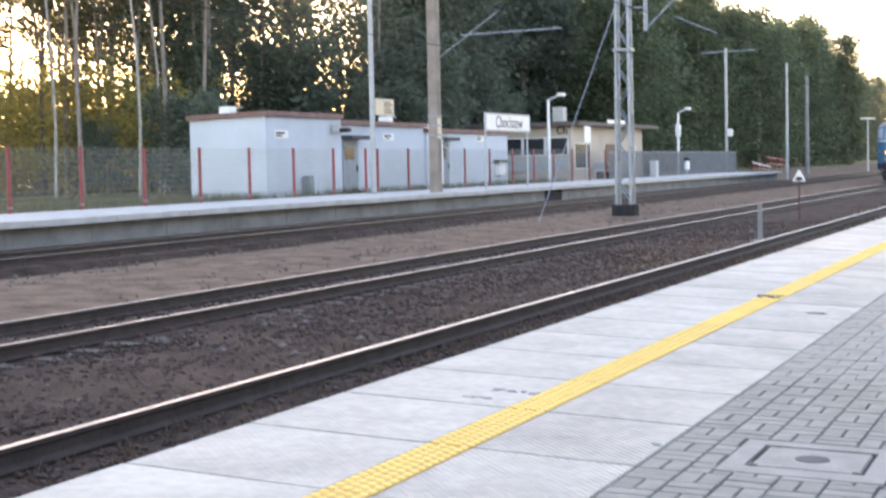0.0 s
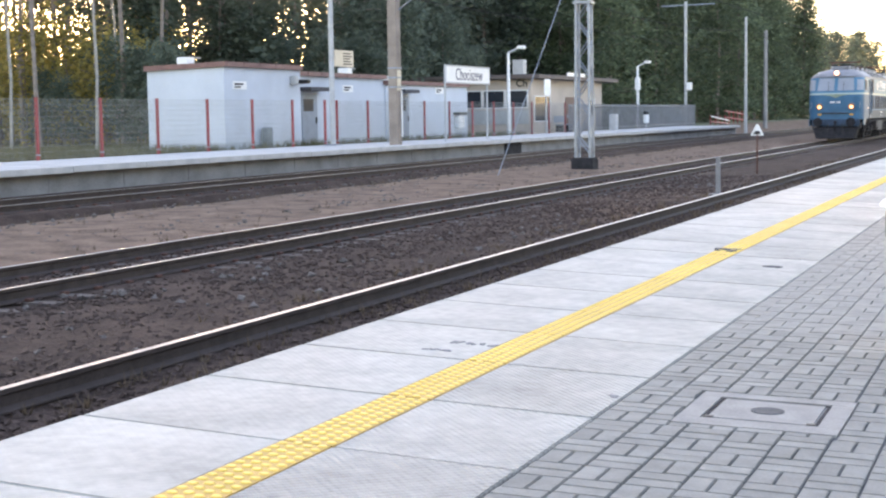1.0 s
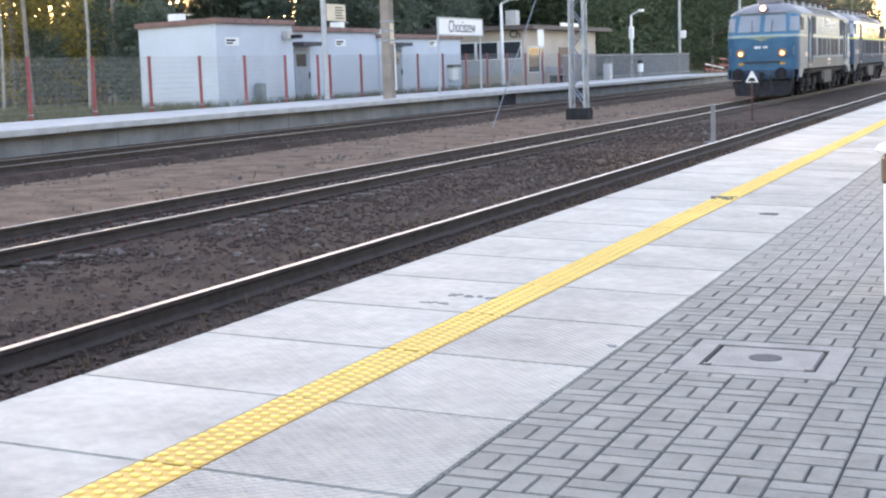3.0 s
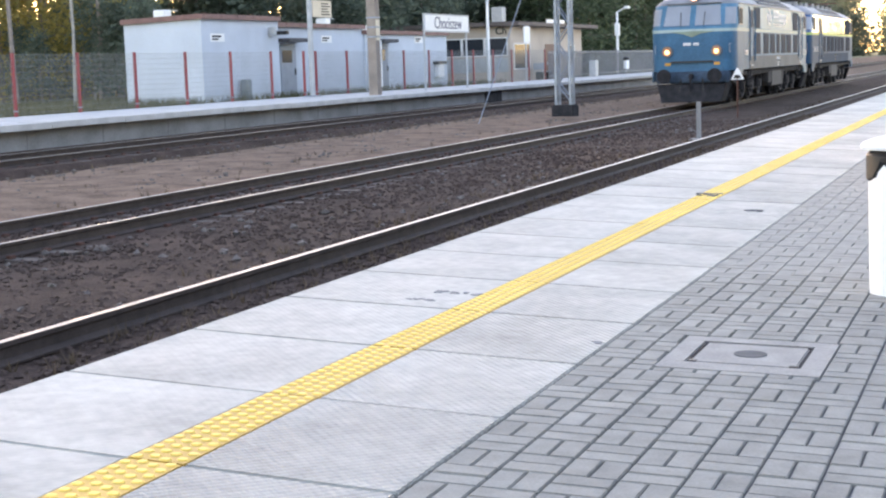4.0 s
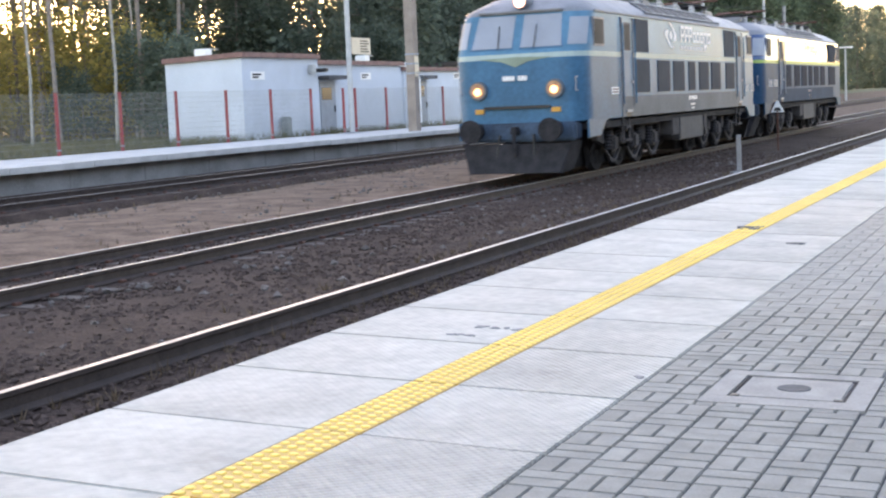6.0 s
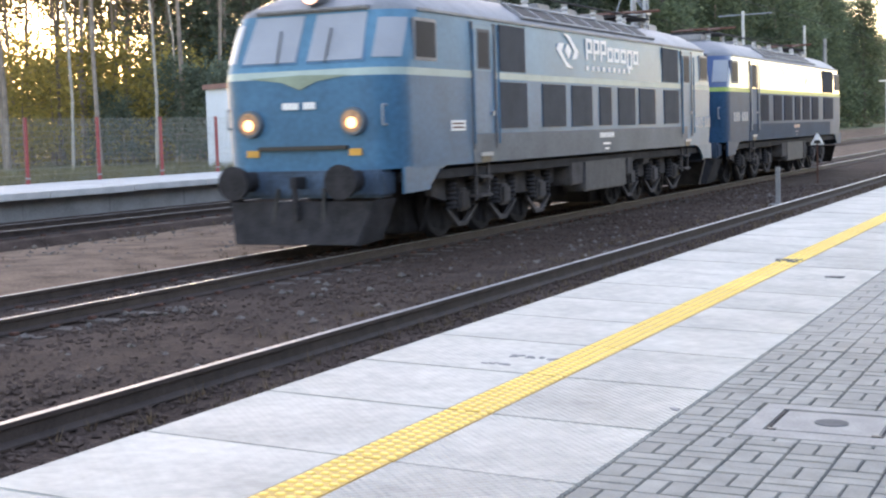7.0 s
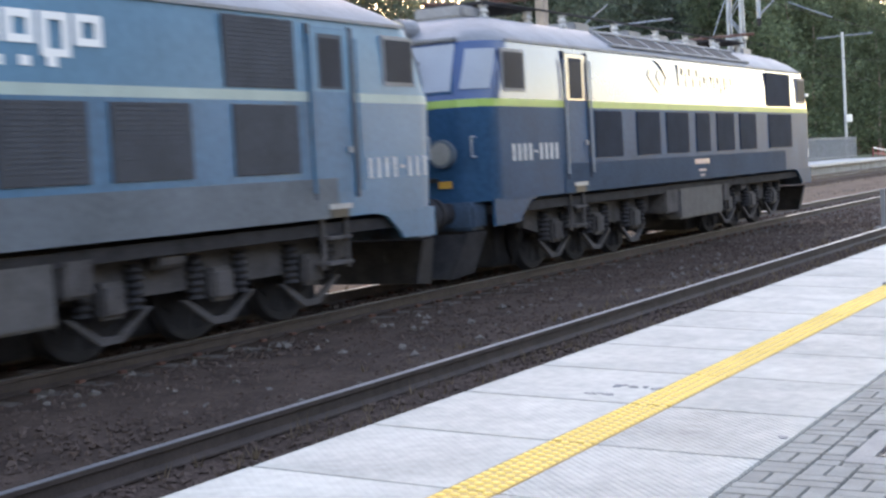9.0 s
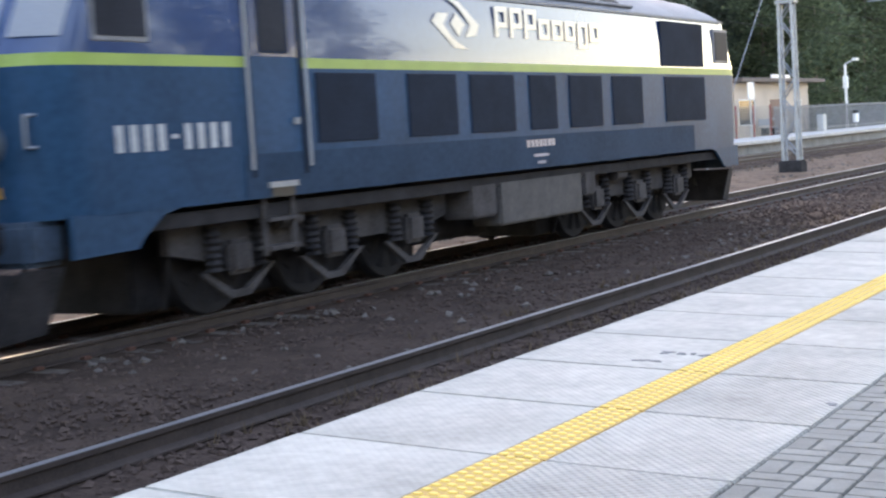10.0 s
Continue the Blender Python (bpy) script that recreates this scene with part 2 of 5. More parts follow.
def mesh_of(name, bm, material, smooth=False):
    bmesh.ops.recalc_face_normals(bm, faces=bm.faces)
    me = bpy.data.meshes.new(name)
    bm.to_mesh(me)
    bm.free()
    me.materials.append(material)
    if smooth:
        me.polygons.foreach_set("use_smooth", [True] * len(me.polygons))
        me.set_sharp_from_angle(angle=radians(35))
    return me


def part(name, bm, material, parent=None, label="", smooth=False):
    ob = new(name, mesh_of(name, bm, material, smooth))
    if parent:
        ob.parent = parent
    if label:
        ob["label"] = label
    return ob


def share(name, me, parent, m):
    ob = new(name, me)
    ob.parent, ob.matrix_local = parent, m
    return ob


def thing(name, label, category, group="", kind="", at=(0, 0, 0)):
    ob = new(name)
    ob.location = at
    return tagged(ob, label, category, group, kind)


def single(name, bm, material, label, category="", group="", kind="", smooth=False):
    return tagged(part(name, bm, material, None, "", smooth), label, category, group, kind)


def lettering(name, text, size, material, parent, m, depth=0.01):
    cu = bpy.data.curves.new(name, "FONT")
    cu.offset = 0.02 * size if len(text) < 3 else 0.0
    cu.body, cu.size, cu.extrude, cu.align_x, cu.align_y = text, size, depth, "CENTER", "CENTER"
    tmp = new("tmp", cu)
    me = bpy.data.meshes.new_from_object(tmp.evaluated_get(bpy.context.evaluated_depsgraph_get()))
    bpy.data.objects.remove(tmp)
    me.materials.clear()
    me.materials.append(material)
    ob = new(name, me)
    ob.parent, ob.matrix_local = parent, m
    return ob


def turned(bm, x, y, profile, n=12):
    """One connected surface: a profile of (radius, z) turned about the upright through (x, y)."""
    rings = [[bm.verts.new((x + r * math.cos(6.2832 * k / n), y + r * math.sin(6.2832 * k / n), z)) for k in range(n)] for r, z in profile]
    for a, c in zip(rings, rings[1:]):
        for k in range(n):
            bm.faces.new((a[k], a[(k + 1) % n], c[(k + 1) % n], c[k]))
    bm.faces.new(rings[0])
    bm.faces.new(rings[-1])
    return bm


def B():
    return bmesh.new()


rnd = random.Random(7)

# ---- plan: y along the rails, z = 0 at the rail heads ----
TC1, TC2, TC3 = -5.45, -10.67, -19.45
# the near platform drains away from the track: its slabs fall more steeply than the paving
PLAT_Z, EDGE_X, PAVE_X, SLAB_Y, SLAB = 0.444, -3.835, -1.822, 5.092, 1.018
FALL_SLAB, FALL_PAVE, PHASE = 0.042, 0.02, 4.6505
P2_X, P2_BACK, P2_Z, FENCE_X = -21.05, -25.7, 0.68, -25.5


# ---- ground ----
def ground():
    bm = B()
    xs = [-900, -300, -120, -60, -40, -32, -26.2, -25.75, -21.3, -17.9, -16.5, -15, -13.8, -12.6, -11.95, -11.6, -9, -7.5, -4.5, -3.5, 10, 60, 300, 900]
    zs = [0.6, 0.6, 0.6, 0.6, 0.6, 0.6, 0.6, 0.62, -0.25, -0.2, -0.1, -0.06, -0.08, -0.1, -0.13, -0.3, -0.3, -0.3, -0.3, -0.3, -0.3, -0.3, -0.3, -0.3]
    ys = [-900, -200, -60] + [-20 + 2 * i for i in range(70)] + [130, 160, 200, 260, 350, 500, 900, 1600]
    grid = []
    for y in ys:
        grid.append([bm.verts.new((x, y, z + 0.05 * noise.noise((x * 0.7, y * 0.35, 0)) * (1 if -40 < x < -12 else 0))) for x, z in zip(xs, zs)])
    for a, b in zip(grid, grid[1:]):
        for i in range(len(xs) - 1):
            bm.faces.new((a[i], a[i + 1], b[i + 1], b[i])).material_index = 1 if xs[i + 1] <= -25.7 else 0
    ob = single("ground", bm, M_SOIL, "bare sandy soil with mossy edges along the railway", kind="structure")
    ob.data.materials.append(M_GRASS_SOIL)


def ballast_bed(x0, x1, top, name):
    bm = B()
    ys = [-40 + 1.5 * i for i in range(130)] + [180, 230, 300, 500]
    prof = [(x0 - 0.5, -0.4), (x0, top)] + [(x0 + (x1 - x0) * k / 7, top) for k in range(1, 7)] + [(x1, top), (x1 + 0.5, -0.4)]
    rows = [[bm.verts.new((x, y, z + (0.035 * noise.noise((x * 1.3, y * 0.9, 4.0)) if z > -0.4 else 0))) for x, z in prof] for y in ys]
    for a, b in zip(rows, rows[1:]):
        for i in range(len(prof) - 1):
            bm.faces.new((a[i], a[i + 1], b[i + 1], b[i]))
    return single(name, bm, M_BALLAST, "dark brown crushed stone ballast between the rails", kind="structure")


def stones(name, spots, material, label, s0, s1):
    """Loose stones, joined: squashed, uneven eight-sided lumps."""
    vs, fs = [], []
    base = [(1, 0, 0), (0, 1, 0), (-1, 0, 0), (0, -1, 0), (0, 0, 1), (0, 0, -1)]
    tri = [(0, 1, 4), (1, 2, 4), (2, 3, 4), (3, 0, 4), (1, 0, 5), (2, 1, 5), (3, 2, 5), (0, 3, 5)]
    for x, y, z in spots:
        k, s, turn = len(vs), rnd.uniform(s0, s1), Euler((rnd.random() * 6, rnd.random() * 6, rnd.random() * 6)).to_matrix()
        for p in base:
            v = turn @ Vector([c * s * rnd.uniform(0.6, 1.25) for c in p])
            vs.append((x + v.x, y + v.y, z + v.z * 0.75))
        fs += [tuple(k + i for i in t) for t in tri]
    me = bpy.data.meshes.new(name)
    me.from_pydata(vs, [], fs)
    me.materials.append(material)
    return tagged(new(name, me), label, "stones", kind="stuff")


RAIL_PROFILE = [(-0.07, -0.16), (0.07, -0.16), (0.07, -0.145), (0.012, -0.12), (0.012, -0.045), (0.036, -0.035), (0.036, -0.004), (-0.036, -0.004), (-0.036, -0.035), (-0.012, -0.045), (-0.012, -0.12), (-0.07, -0.145)]


def track(name, tc, y0, y1, label, near, clips=True, level=0.0, sunk=0.0):
    t = thing(name, label, "railway track", kind="structure", at=(0, 0, level))
    for side in (-1, 1):
        x = tc + side * 0.7525
        rail = part("rail", prism(B(), [(x + p[0], p[1]) for p in RAIL_PROFILE], "y", -40, 500), M_RAIL, t)
        part("running_surface", box(B(), x - 0.034, x + 0.034, -40, 500, -0.006, 0.0), M_RAILTOP, rail, "bright polished rail head")
    sl = mesh_of("sleeper", box(B(), -1.28, 1.28, -0.12, 0.12, -0.1, 0.0, 0.015), M_SLEEPER)
    cb = B()
    for sx in (-0.7525, 0.7525):
        for d in (-0.12, 0.12):
            box(cb, sx + d - 0.035, sx + d + 0.035, -0.05, 0.05, 0.0, 0.035, 0.01)
    cl = mesh_of("rail_clip", cb, M_CLIP)
    for i in range(near):
        s = share("sleeper", sl, t, Matrix.Translation((tc, y0 + 0.6 * i, -0.165 - sunk + rnd.uniform(-0.006, 0.008))))
        if clips:
            share("rail_clip", cl, s, Matrix.Identity(4))
    return t


# ---- near platform ----
def plat(x):
    """The height of the near platform's surface at x."""
    if x < PAVE_X:
        return PLAT_Z - FALL_SLAB * (x - EDGE_X)
    return PLAT_Z - FALL_SLAB * (PAVE_X - EDGE_X) - FALL_PAVE * (x - PAVE_X)


def lying(x, y, lift=0.0):
    """The pose of a piece that lies on the platform with its origin at (x, y)."""
    return Matrix.Translation((x, y, plat(x) + lift)) @ Matrix.Rotation(math.atan(FALL_SLAB if x < PAVE_X else FALL_PAVE), 4, "Y")


def layer(x0, x1, y0, y1, top, bottom):
    """A flat course under the platform's surface, from top to bottom below it."""
    return prism(B(), [(x0, plat(x0) - bottom), (x1, plat(x1) - bottom), (x1, plat(x1) - top), (x0, plat(x0) - top)], "y", y0, y1)


def near_platform():
    p = thing("platform_near", "pale concrete platform edge with a yellow tactile strip", "platform", kind="structure")
    core = prism(B(), [(EDGE_X + 0.12, -0.4), (14, -0.4), (14, plat(14) - 0.13), (PAVE_X, plat(PAVE_X) - 0.13), (EDGE_X + 0.12, plat(EDGE_X + 0.12) - 0.13)], "y", -40, 420)
    part("core", core, M_CONC, p, "concrete platform wall")
    part("paving_bed", layer(PAVE_X + 0.005, 14, -40, 420, 0.012, 0.13), M_JOINT, p)
    y_l, y_r = 0.992, 1.216
    g = 0.008
    left = mesh_of("slab", box(B(), 0.0, y_l - 0.002, g, SLAB - g, -0.14, 0.0, 0.006), M_SLAB)
    right = mesh_of("slab", box(B(), y_r + 0.002, PAVE_X - EDGE_X - 0.008, g, SLAB - g, -0.13, 0.0, 0.006), M_SLAB_RIB)
    tb = B()
    box(tb, y_l, y_r, g, SLAB - g, -0.13, 0.001)
    plain = mesh_of("tactile_tile", tb, M_YELLOW)
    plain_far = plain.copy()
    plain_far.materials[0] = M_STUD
    tb = B()
    for i in range(4):
        for j in range(15):
            cx, cy = y_l + 0.028 + 0.056 * i, 0.038 + 0.0673 * j + (0.012 if i % 2 else -0.012)
            lo = [tb.verts.new((cx + dx * 0.021, cy + dy * 0.017, 0.0015)) for dx, dy in ((-1, -.5), (-.5, -1), (.5, -1), (1, -.5), (1, .5), (.5, 1), (-.5, 1), (-1, .5))]
            hi = [tb.verts.new((cx + (v.co.x - cx) * 0.8, cy + (v.co.y - cy) * 0.75, 0.0065)) for v in lo]
            tb.faces.new(hi)
            for k in range(8):
                tb.faces.new((lo[k], lo[(k + 1) % 8], hi[(k + 1) % 8], hi[k]))
    studs = mesh_of("studs", tb, M_STUD)
    for k in range(-12, 88):
        m = lying(EDGE_X, SLAB_Y + SLAB * k, rnd.uniform(-0.0015, 0.0015))
        share("slab", left, p, m)
        share("slab", right, p, m)
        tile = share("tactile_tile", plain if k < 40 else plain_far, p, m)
        if k < 40:
            share("studs", studs, tile, Matrix.Identity(4))
    y0 = SLAB_Y + SLAB * 88
    part("far_slabs", layer(EDGE_X, PAVE_X - 0.008, y0, 420, 0.0, 0.14), M_SLAB, p)
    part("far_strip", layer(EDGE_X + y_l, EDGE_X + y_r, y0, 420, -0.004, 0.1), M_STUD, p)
    # small dark marks on the slabs
    for x, y, sx, sy in ((-2.756, 13.62, 0.10, 0.12), (-2.132, 12.5, 0.05, 0.05), (-2.982, 7.61, 0.13, 0.03), (-3.094, 7.33, 0.08, 0.02), (-1.874, 6.59, 0.02, 0.02)):
        bm = B()
        for i in range(16):
            a, b = x + rnd.uniform(-sx, sx), y + rnd.uniform(-sy, sy)
            r = rnd.uniform(0.4, 0.8) * min(sx, sy, 0.06)
            prism(bm, [(a + r * math.cos(q * 1.05) * rnd.uniform(0.6, 1.3), b + r * math.sin(q * 1.05) * rnd.uniform(0.6, 1.3)) for q in range(6)], "z", plat(a) + 0.0012, plat(a) + (0.0095 if y > 13 else 0.004))
        single("dirt_spot", bm, M_JOINT if y > 11 else M_CONC, "dried dark dirt stuck on the platform slab", "dirt", kind="stuff")


MAN = (-1.497, -0.776, 6.17, 6.895)


def manhole():
    x0, x1, y0, y1 = 0.0, MAN[1] - MAN[0], 0.0, MAN[3] - MAN[2]
    z = 0.0
    t = thing("manhole_cover", "square concrete manhole cover with a round dark recess set in paving", "manhole cover")
    t.matrix_basis = lying(MAN[0], MAN[2])
    f = B()
    w = 0.105
    for a, b, c, d in ((x0, x1, y0, y0 + w + 0.035), (x0, x1, y1 - w + 0.005, y1), (x0, x0 + w, y0 + w + 0.035, y1 - w + 0.005), (x1 - w, x1, y0 + w + 0.035, y1 - w + 0.005)):
        box(f, a + 0.003, b - 0.003, c + 0.001, d - 0.001, z - 0.1, z + 0.002)
    part("frame", f, M_COVER, t)
    y0, y1 = y0 + 0.035, y1 - 0.015
    cx, cy = (x0 + x1) / 2, (y0 + y1) / 2 + 0.01
    c = B()
    box(c, x0 + w + 0.018, x1 - w - 0.018, y0 + w + 0.022, y1 - w - 0.002, z - 0.06, z, 0.006)
    part("lid", c, M_COVER, t)
    a0, a1, b0, b1 = x0 + w + 0.002, x1 - w - 0.002, y0 + w + 0.003, y1 - w + 0.017
    # steel rim kept dark to carry the shade of the groove round the lid
    rim = B()
    for a, b, e, d in ((a0, a1, b0, b0 + 0.016), (a0, a1, b1 - 0.016, b1), (a0, a0 + 0.013, b0 + 0.016, b1 - 0.016), (a1 - 0.013, a1, b0 + 0.016, b1 - 0.016)):
        box(rim, a, b, e, d, z - 0.05, z - 0.002)
    part("rim", rim, M_DARK, t, "dark steel rim filling in the groove's shade")
    # flat dark disc: the shade inside the recess is only its colour
    h = rod(B(), (cx, cy, z - 0.02), (cx, cy, z + 0.0035), 0.075, n=28)
    part("recess", h, M_JOINT, t, "round dark lifting recess")
    # the holes are flat black pieces painted as if shaded inside
    for sx in (x0 + w + 0.03, x1 - w - 0.03):
        part("lifting_hole", box(B(), sx - 0.02, sx + 0.02, y0 + w + 0.02, y0 + w + 0.05, z - 0.02, z + 0.003), M_BLACK, t)


def paving():
    """Pairs of pavers, turned from cell to cell; the cells along the camera's way are parts."""
    p = thing("pavement_near", "grey concrete block paving laid in basket weave", "pavement", kind="structure")
    c, g = 0.2065, 0.0042
    along = mesh_of("paver", box(B(), g, c / 2 - g, g, c - g, -0.07, 0.0, 0.004), M_PAVER)
    across = mesh_of("paver", box(B(), g, c - g, g, c / 2 - g, -0.07, 0.0, 0.004), M_PAVER)
    vs, fs = [], []
    count = 0
    for j in range(-50, 172):
        for i in range(0, 25):
            x, y = PAVE_X + i * c, PHASE + j * c
            seen = 3.8 < y < 11.6 and x < -0.13 * y + 0.8
            for k in (0, 1):
                lift = rnd.uniform(-0.002, 0.002)
                if (i + j) % 2:
                    me, m = along, lying(x + k * c / 2, y, lift)
                else:
                    me, m = across, lying(x, y + k * c / 2, lift)
                w, d = (c / 2, c) if me is along else (c, c / 2)
                s = m.translation
                if s.x + w > MAN[0] and s.x < MAN[1] and s.y + d > MAN[2] and s.y < MAN[3]:
                    for a0, a1, b0, b1 in ((s.x, min(s.x + w, MAN[0]), s.y, s.y + d), (max(s.x, MAN[1]), s.x + w, s.y, s.y + d),
                                           (max(s.x, MAN[0]), min(s.x + w, MAN[1]), s.y, min(s.y + d, MAN[2])), (max(s.x, MAN[0]), min(s.x + w, MAN[1]), max(s.y, MAN[3]), s.y + d)):
                        if a1 - a0 > 0.02 and b1 - b0 > 0.02:
                            cut = part("cut_paver", box(B(), g, a1 - a0 - g, g, b1 - b0 - g, -0.07, 0.0, 0.004), M_PAVER, p)
                            cut.matrix_basis = lying(a0, b0, lift)
                elif seen and count < 420:
                    share("paver", me, p, m)
                    count += 1
                else:
                    q = len(vs)
                    for zz in (s.z - 0.05, s.z):
                        zr = zz - FALL_PAVE * w
                        vs += [(s.x + g, s.y + g, zz), (s.x + w - g, s.y + g, zr), (s.x + w - g, s.y + d - g, zr), (s.x + g, s.y + d - g, zz)]
                    fs += [(q + 4, q + 5, q + 6, q + 7), (q, q + 1, q + 5, q + 4), (q + 1, q + 2, q + 6, q + 5), (q + 2, q + 3, q + 7, q + 6), (q + 3, q, q + 4, q + 7)]
    me = bpy.data.meshes.new("distant_pavers")
    me.from_pydata(vs, [], fs)
    me.materials.append(M_PAVER)
    o = new("distant_pavers", me)
    o.parent, o["kind"] = p, "stuff"
    part("far_paving", layer(PAVE_X + 0.005, 14, PHASE + 172 * c, 420, 0.0, 0.012), M_PAVER, p)


def litter_bin():
    x, y = -0.575, 8.53
    z = plat(x)
    t = thing("litter_bin", "white metal litter bin with a domed lid and black liner", "bin", at=(x, y, z))
    b = B()
    rod(b, (0, 0, 0.0), (0, 0, 0.76), 0.222, 0.233, 32)
    part("drum", b, M_WHITE, t, smooth=True)
    l = turned(B(), 0, 0, [(0.235, 0.735), (0.243, 0.745), (0.245, 0.79), (0.217, 0.825), (0.163, 0.83)], 28)
    for v in l.verts:
        if v.co.z < 0.746:
            v.co.z += 0.02 * math.sin(math.atan2(v.co.y, v.co.x) * 5) - (0.07 if v.co.x < -0.16 else 0.0)
    part("liner", l, M_BLACK, t, "black plastic bag folded over the rim", smooth=True)
    d = turned(B(), 0, 0, [(0.217, 0.82), (0.271, 0.826), (0.277, 0.842), (0.26, 0.864), (0.195, 0.885), (0.087, 0.9), (0.011, 0.902)], 36)
    part("lid", d, M_WHITE, t, smooth=True)


# ---- far platform ----
def far_platform():
    p = thing("platform_far", "far concrete platform with an overhanging pale slab edge", "platform", kind="structure")
    part("wall", box(B(), P2_BACK, P2_X - 0.34, -40, 109, -0.3, P2_Z - 0.15), M_CONC, p, "grey concrete retaining wall")
    slab = mesh_of("edge_slab", box(B(), P2_X - 1.0, P2_X, 0.008, 2.992, -0.15, 0.0, 0.008), M_CONC_PALE)
    for k in range(-5, 37):
        share("edge_slab", slab, p, Matrix.Translation((0, -1.0 + 3 * k - 0.99, P2_Z + rnd.uniform(-0.008, 0.008))))
    part("surface", box(B(), P2_BACK, P2_X - 1.005, -40, 109, P2_Z - 0.15, P2_Z - 0.01), M_CONC_PALE, p)
    rib = mesh_of("wall_joint", box(B(), P2_X - 0.345, P2_X - 0.332, -0.02, 0.02, -0.3, P2_Z - 0.16), M_CONC)
    for k in range(36):
        share("wall_joint", rib, p, Matrix.Translation((0, 0.5 + 3 * k, 0)))
    part("dark_wall_block", box(B(), P2_X - 0.36, P2_X - 0.2, 58.4, 60.2, -0.2, P2_Z - 0.16), M_DARK, p)


def fence():
    post = thing("fence_post", "red painted square steel fence post", "post", "posts of the platform fence")
    part("shaft", box(B(), -0.04, 0.04, -0.04, 0.04, -0.1, 1.70, 0.006), M_RED, post)
    part("cap", box(B(), -0.045, 0.045, -0.045, 0.045, 1.70, 1.72, 0.004), M_RED, post)
    part("bracket", box(B(), -0.05, 0.06, -0.05, 0.05, 0.12, 0.16), M_GALV, post)
    ys = [20.66 + 2.93 * k for k in range(10)] + [49.63, 50.64] + [53.45 + 2.93 * k for k in range(10)]
    post.matrix_basis = Matrix.Translation((FENCE_X, ys[0], P2_Z))
    for y in ys[1:]:
        copy_thing(post, Matrix.Translation((FENCE_X, y, P2_Z)))

    def panel(length, height, step, name, label, cat):
        bm = B()
        n = max(2, int(length / step))
        for i in range(n + 1):
            y = length * i / n
            box(bm, -0.003, 0.003, y - 0.002, y + 0.002, 0.06, height)
        for i in range(11):
            z = 0.06 + (height - 0.06) * i / 10
            box(bm, 0.003, 0.01, 0, length, z - 0.003, z + 0.003)
        return single(name, bm, M_WIRE, label, cat, "mesh panels of the platform fence")
    a = panel(2.93 - 0.1, 1.68, 0.075, "mesh_panel", "galvanised welded wire fence panel between red posts", "fence panel")
    a.matrix_basis = Matrix.Translation((FENCE_X, ys[0] + 0.05, P2_Z))
    for y0, y1 in zip(ys[1:], ys[2:]):
        if abs(y1 - y0 - 2.93) < 0.2:
            copy_thing(a, Matrix.Translation((FENCE_X, y0 + 0.05, P2_Z)))
    # the closer grey railing past the station house
    bm = B()
    for i in range(255):
        y = 80.5 + 0.13 * i
        box(bm, FENCE_X - 0.012, FENCE_X + 0.012, y - 0.009, y + 0.009, P2_Z, P2_Z + 1.62)
    for z in (0.15, 1.5):
        box(bm, FENCE_X + 0.016, FENCE_X + 0.05, 80.4, 113.6, P2_Z + z, P2_Z + z + 0.05)
    single("picket_railing", bm, M_RAILING, "grey steel picket railing behind the platform", "railing")


# ---- masts, lamps and signs ----
def lattice_mast(x, y, h, name="catenary_mast"):
    t = thing(name, "grey galvanised lattice catenary mast on a dark footing", "mast", at=(x, y, 0))
    part("footing", box(B(), -0.36, 0.36, -0.36, 0.36, -0.35, 0.3, 0.04), M_DARK, t, "dark tarred concrete footing")
    w0, w1 = 0.24, 0.17

    def leg(sx, sy, z):
        w = w0 + (w1 - w0) * z / h
        return (sx * w, sy * w * 0.8, z)
    for sx in (-1, 1):
        for sy in (-1, 1):
            bm = B()
            rod(bm, leg(sx, sy, 0.3), leg(sx, sy, h), 0.055, 0.045, 4)
            part("leg", bm, M_GALV, t)
    n = int(h / 0.62)
    for k in range(n):
        z0, z1 = 0.4 + (h - 0.5) * k / n, 0.4 + (h - 0.5) * (k + 1) / n
        bm = B()
        s = 1 if k % 2 else -1
        for sy in (-1, 1):
            rod(bm, leg(-s, sy, z0), leg(s, sy, z1), 0.022, n=4)
        for sx in (-1, 1):
            rod(bm, leg(sx, -s, z0), leg(sx, s, z1), 0.022, n=4)
        part("lacing", bm, M_GALV, t)
    for z in (h * 0.48, h * 0.97):
        part("collar", box(B(), -0.3, 0.3, -0.24, 0.24, z - 0.04, z + 0.04), M_GALV, t)
    return t


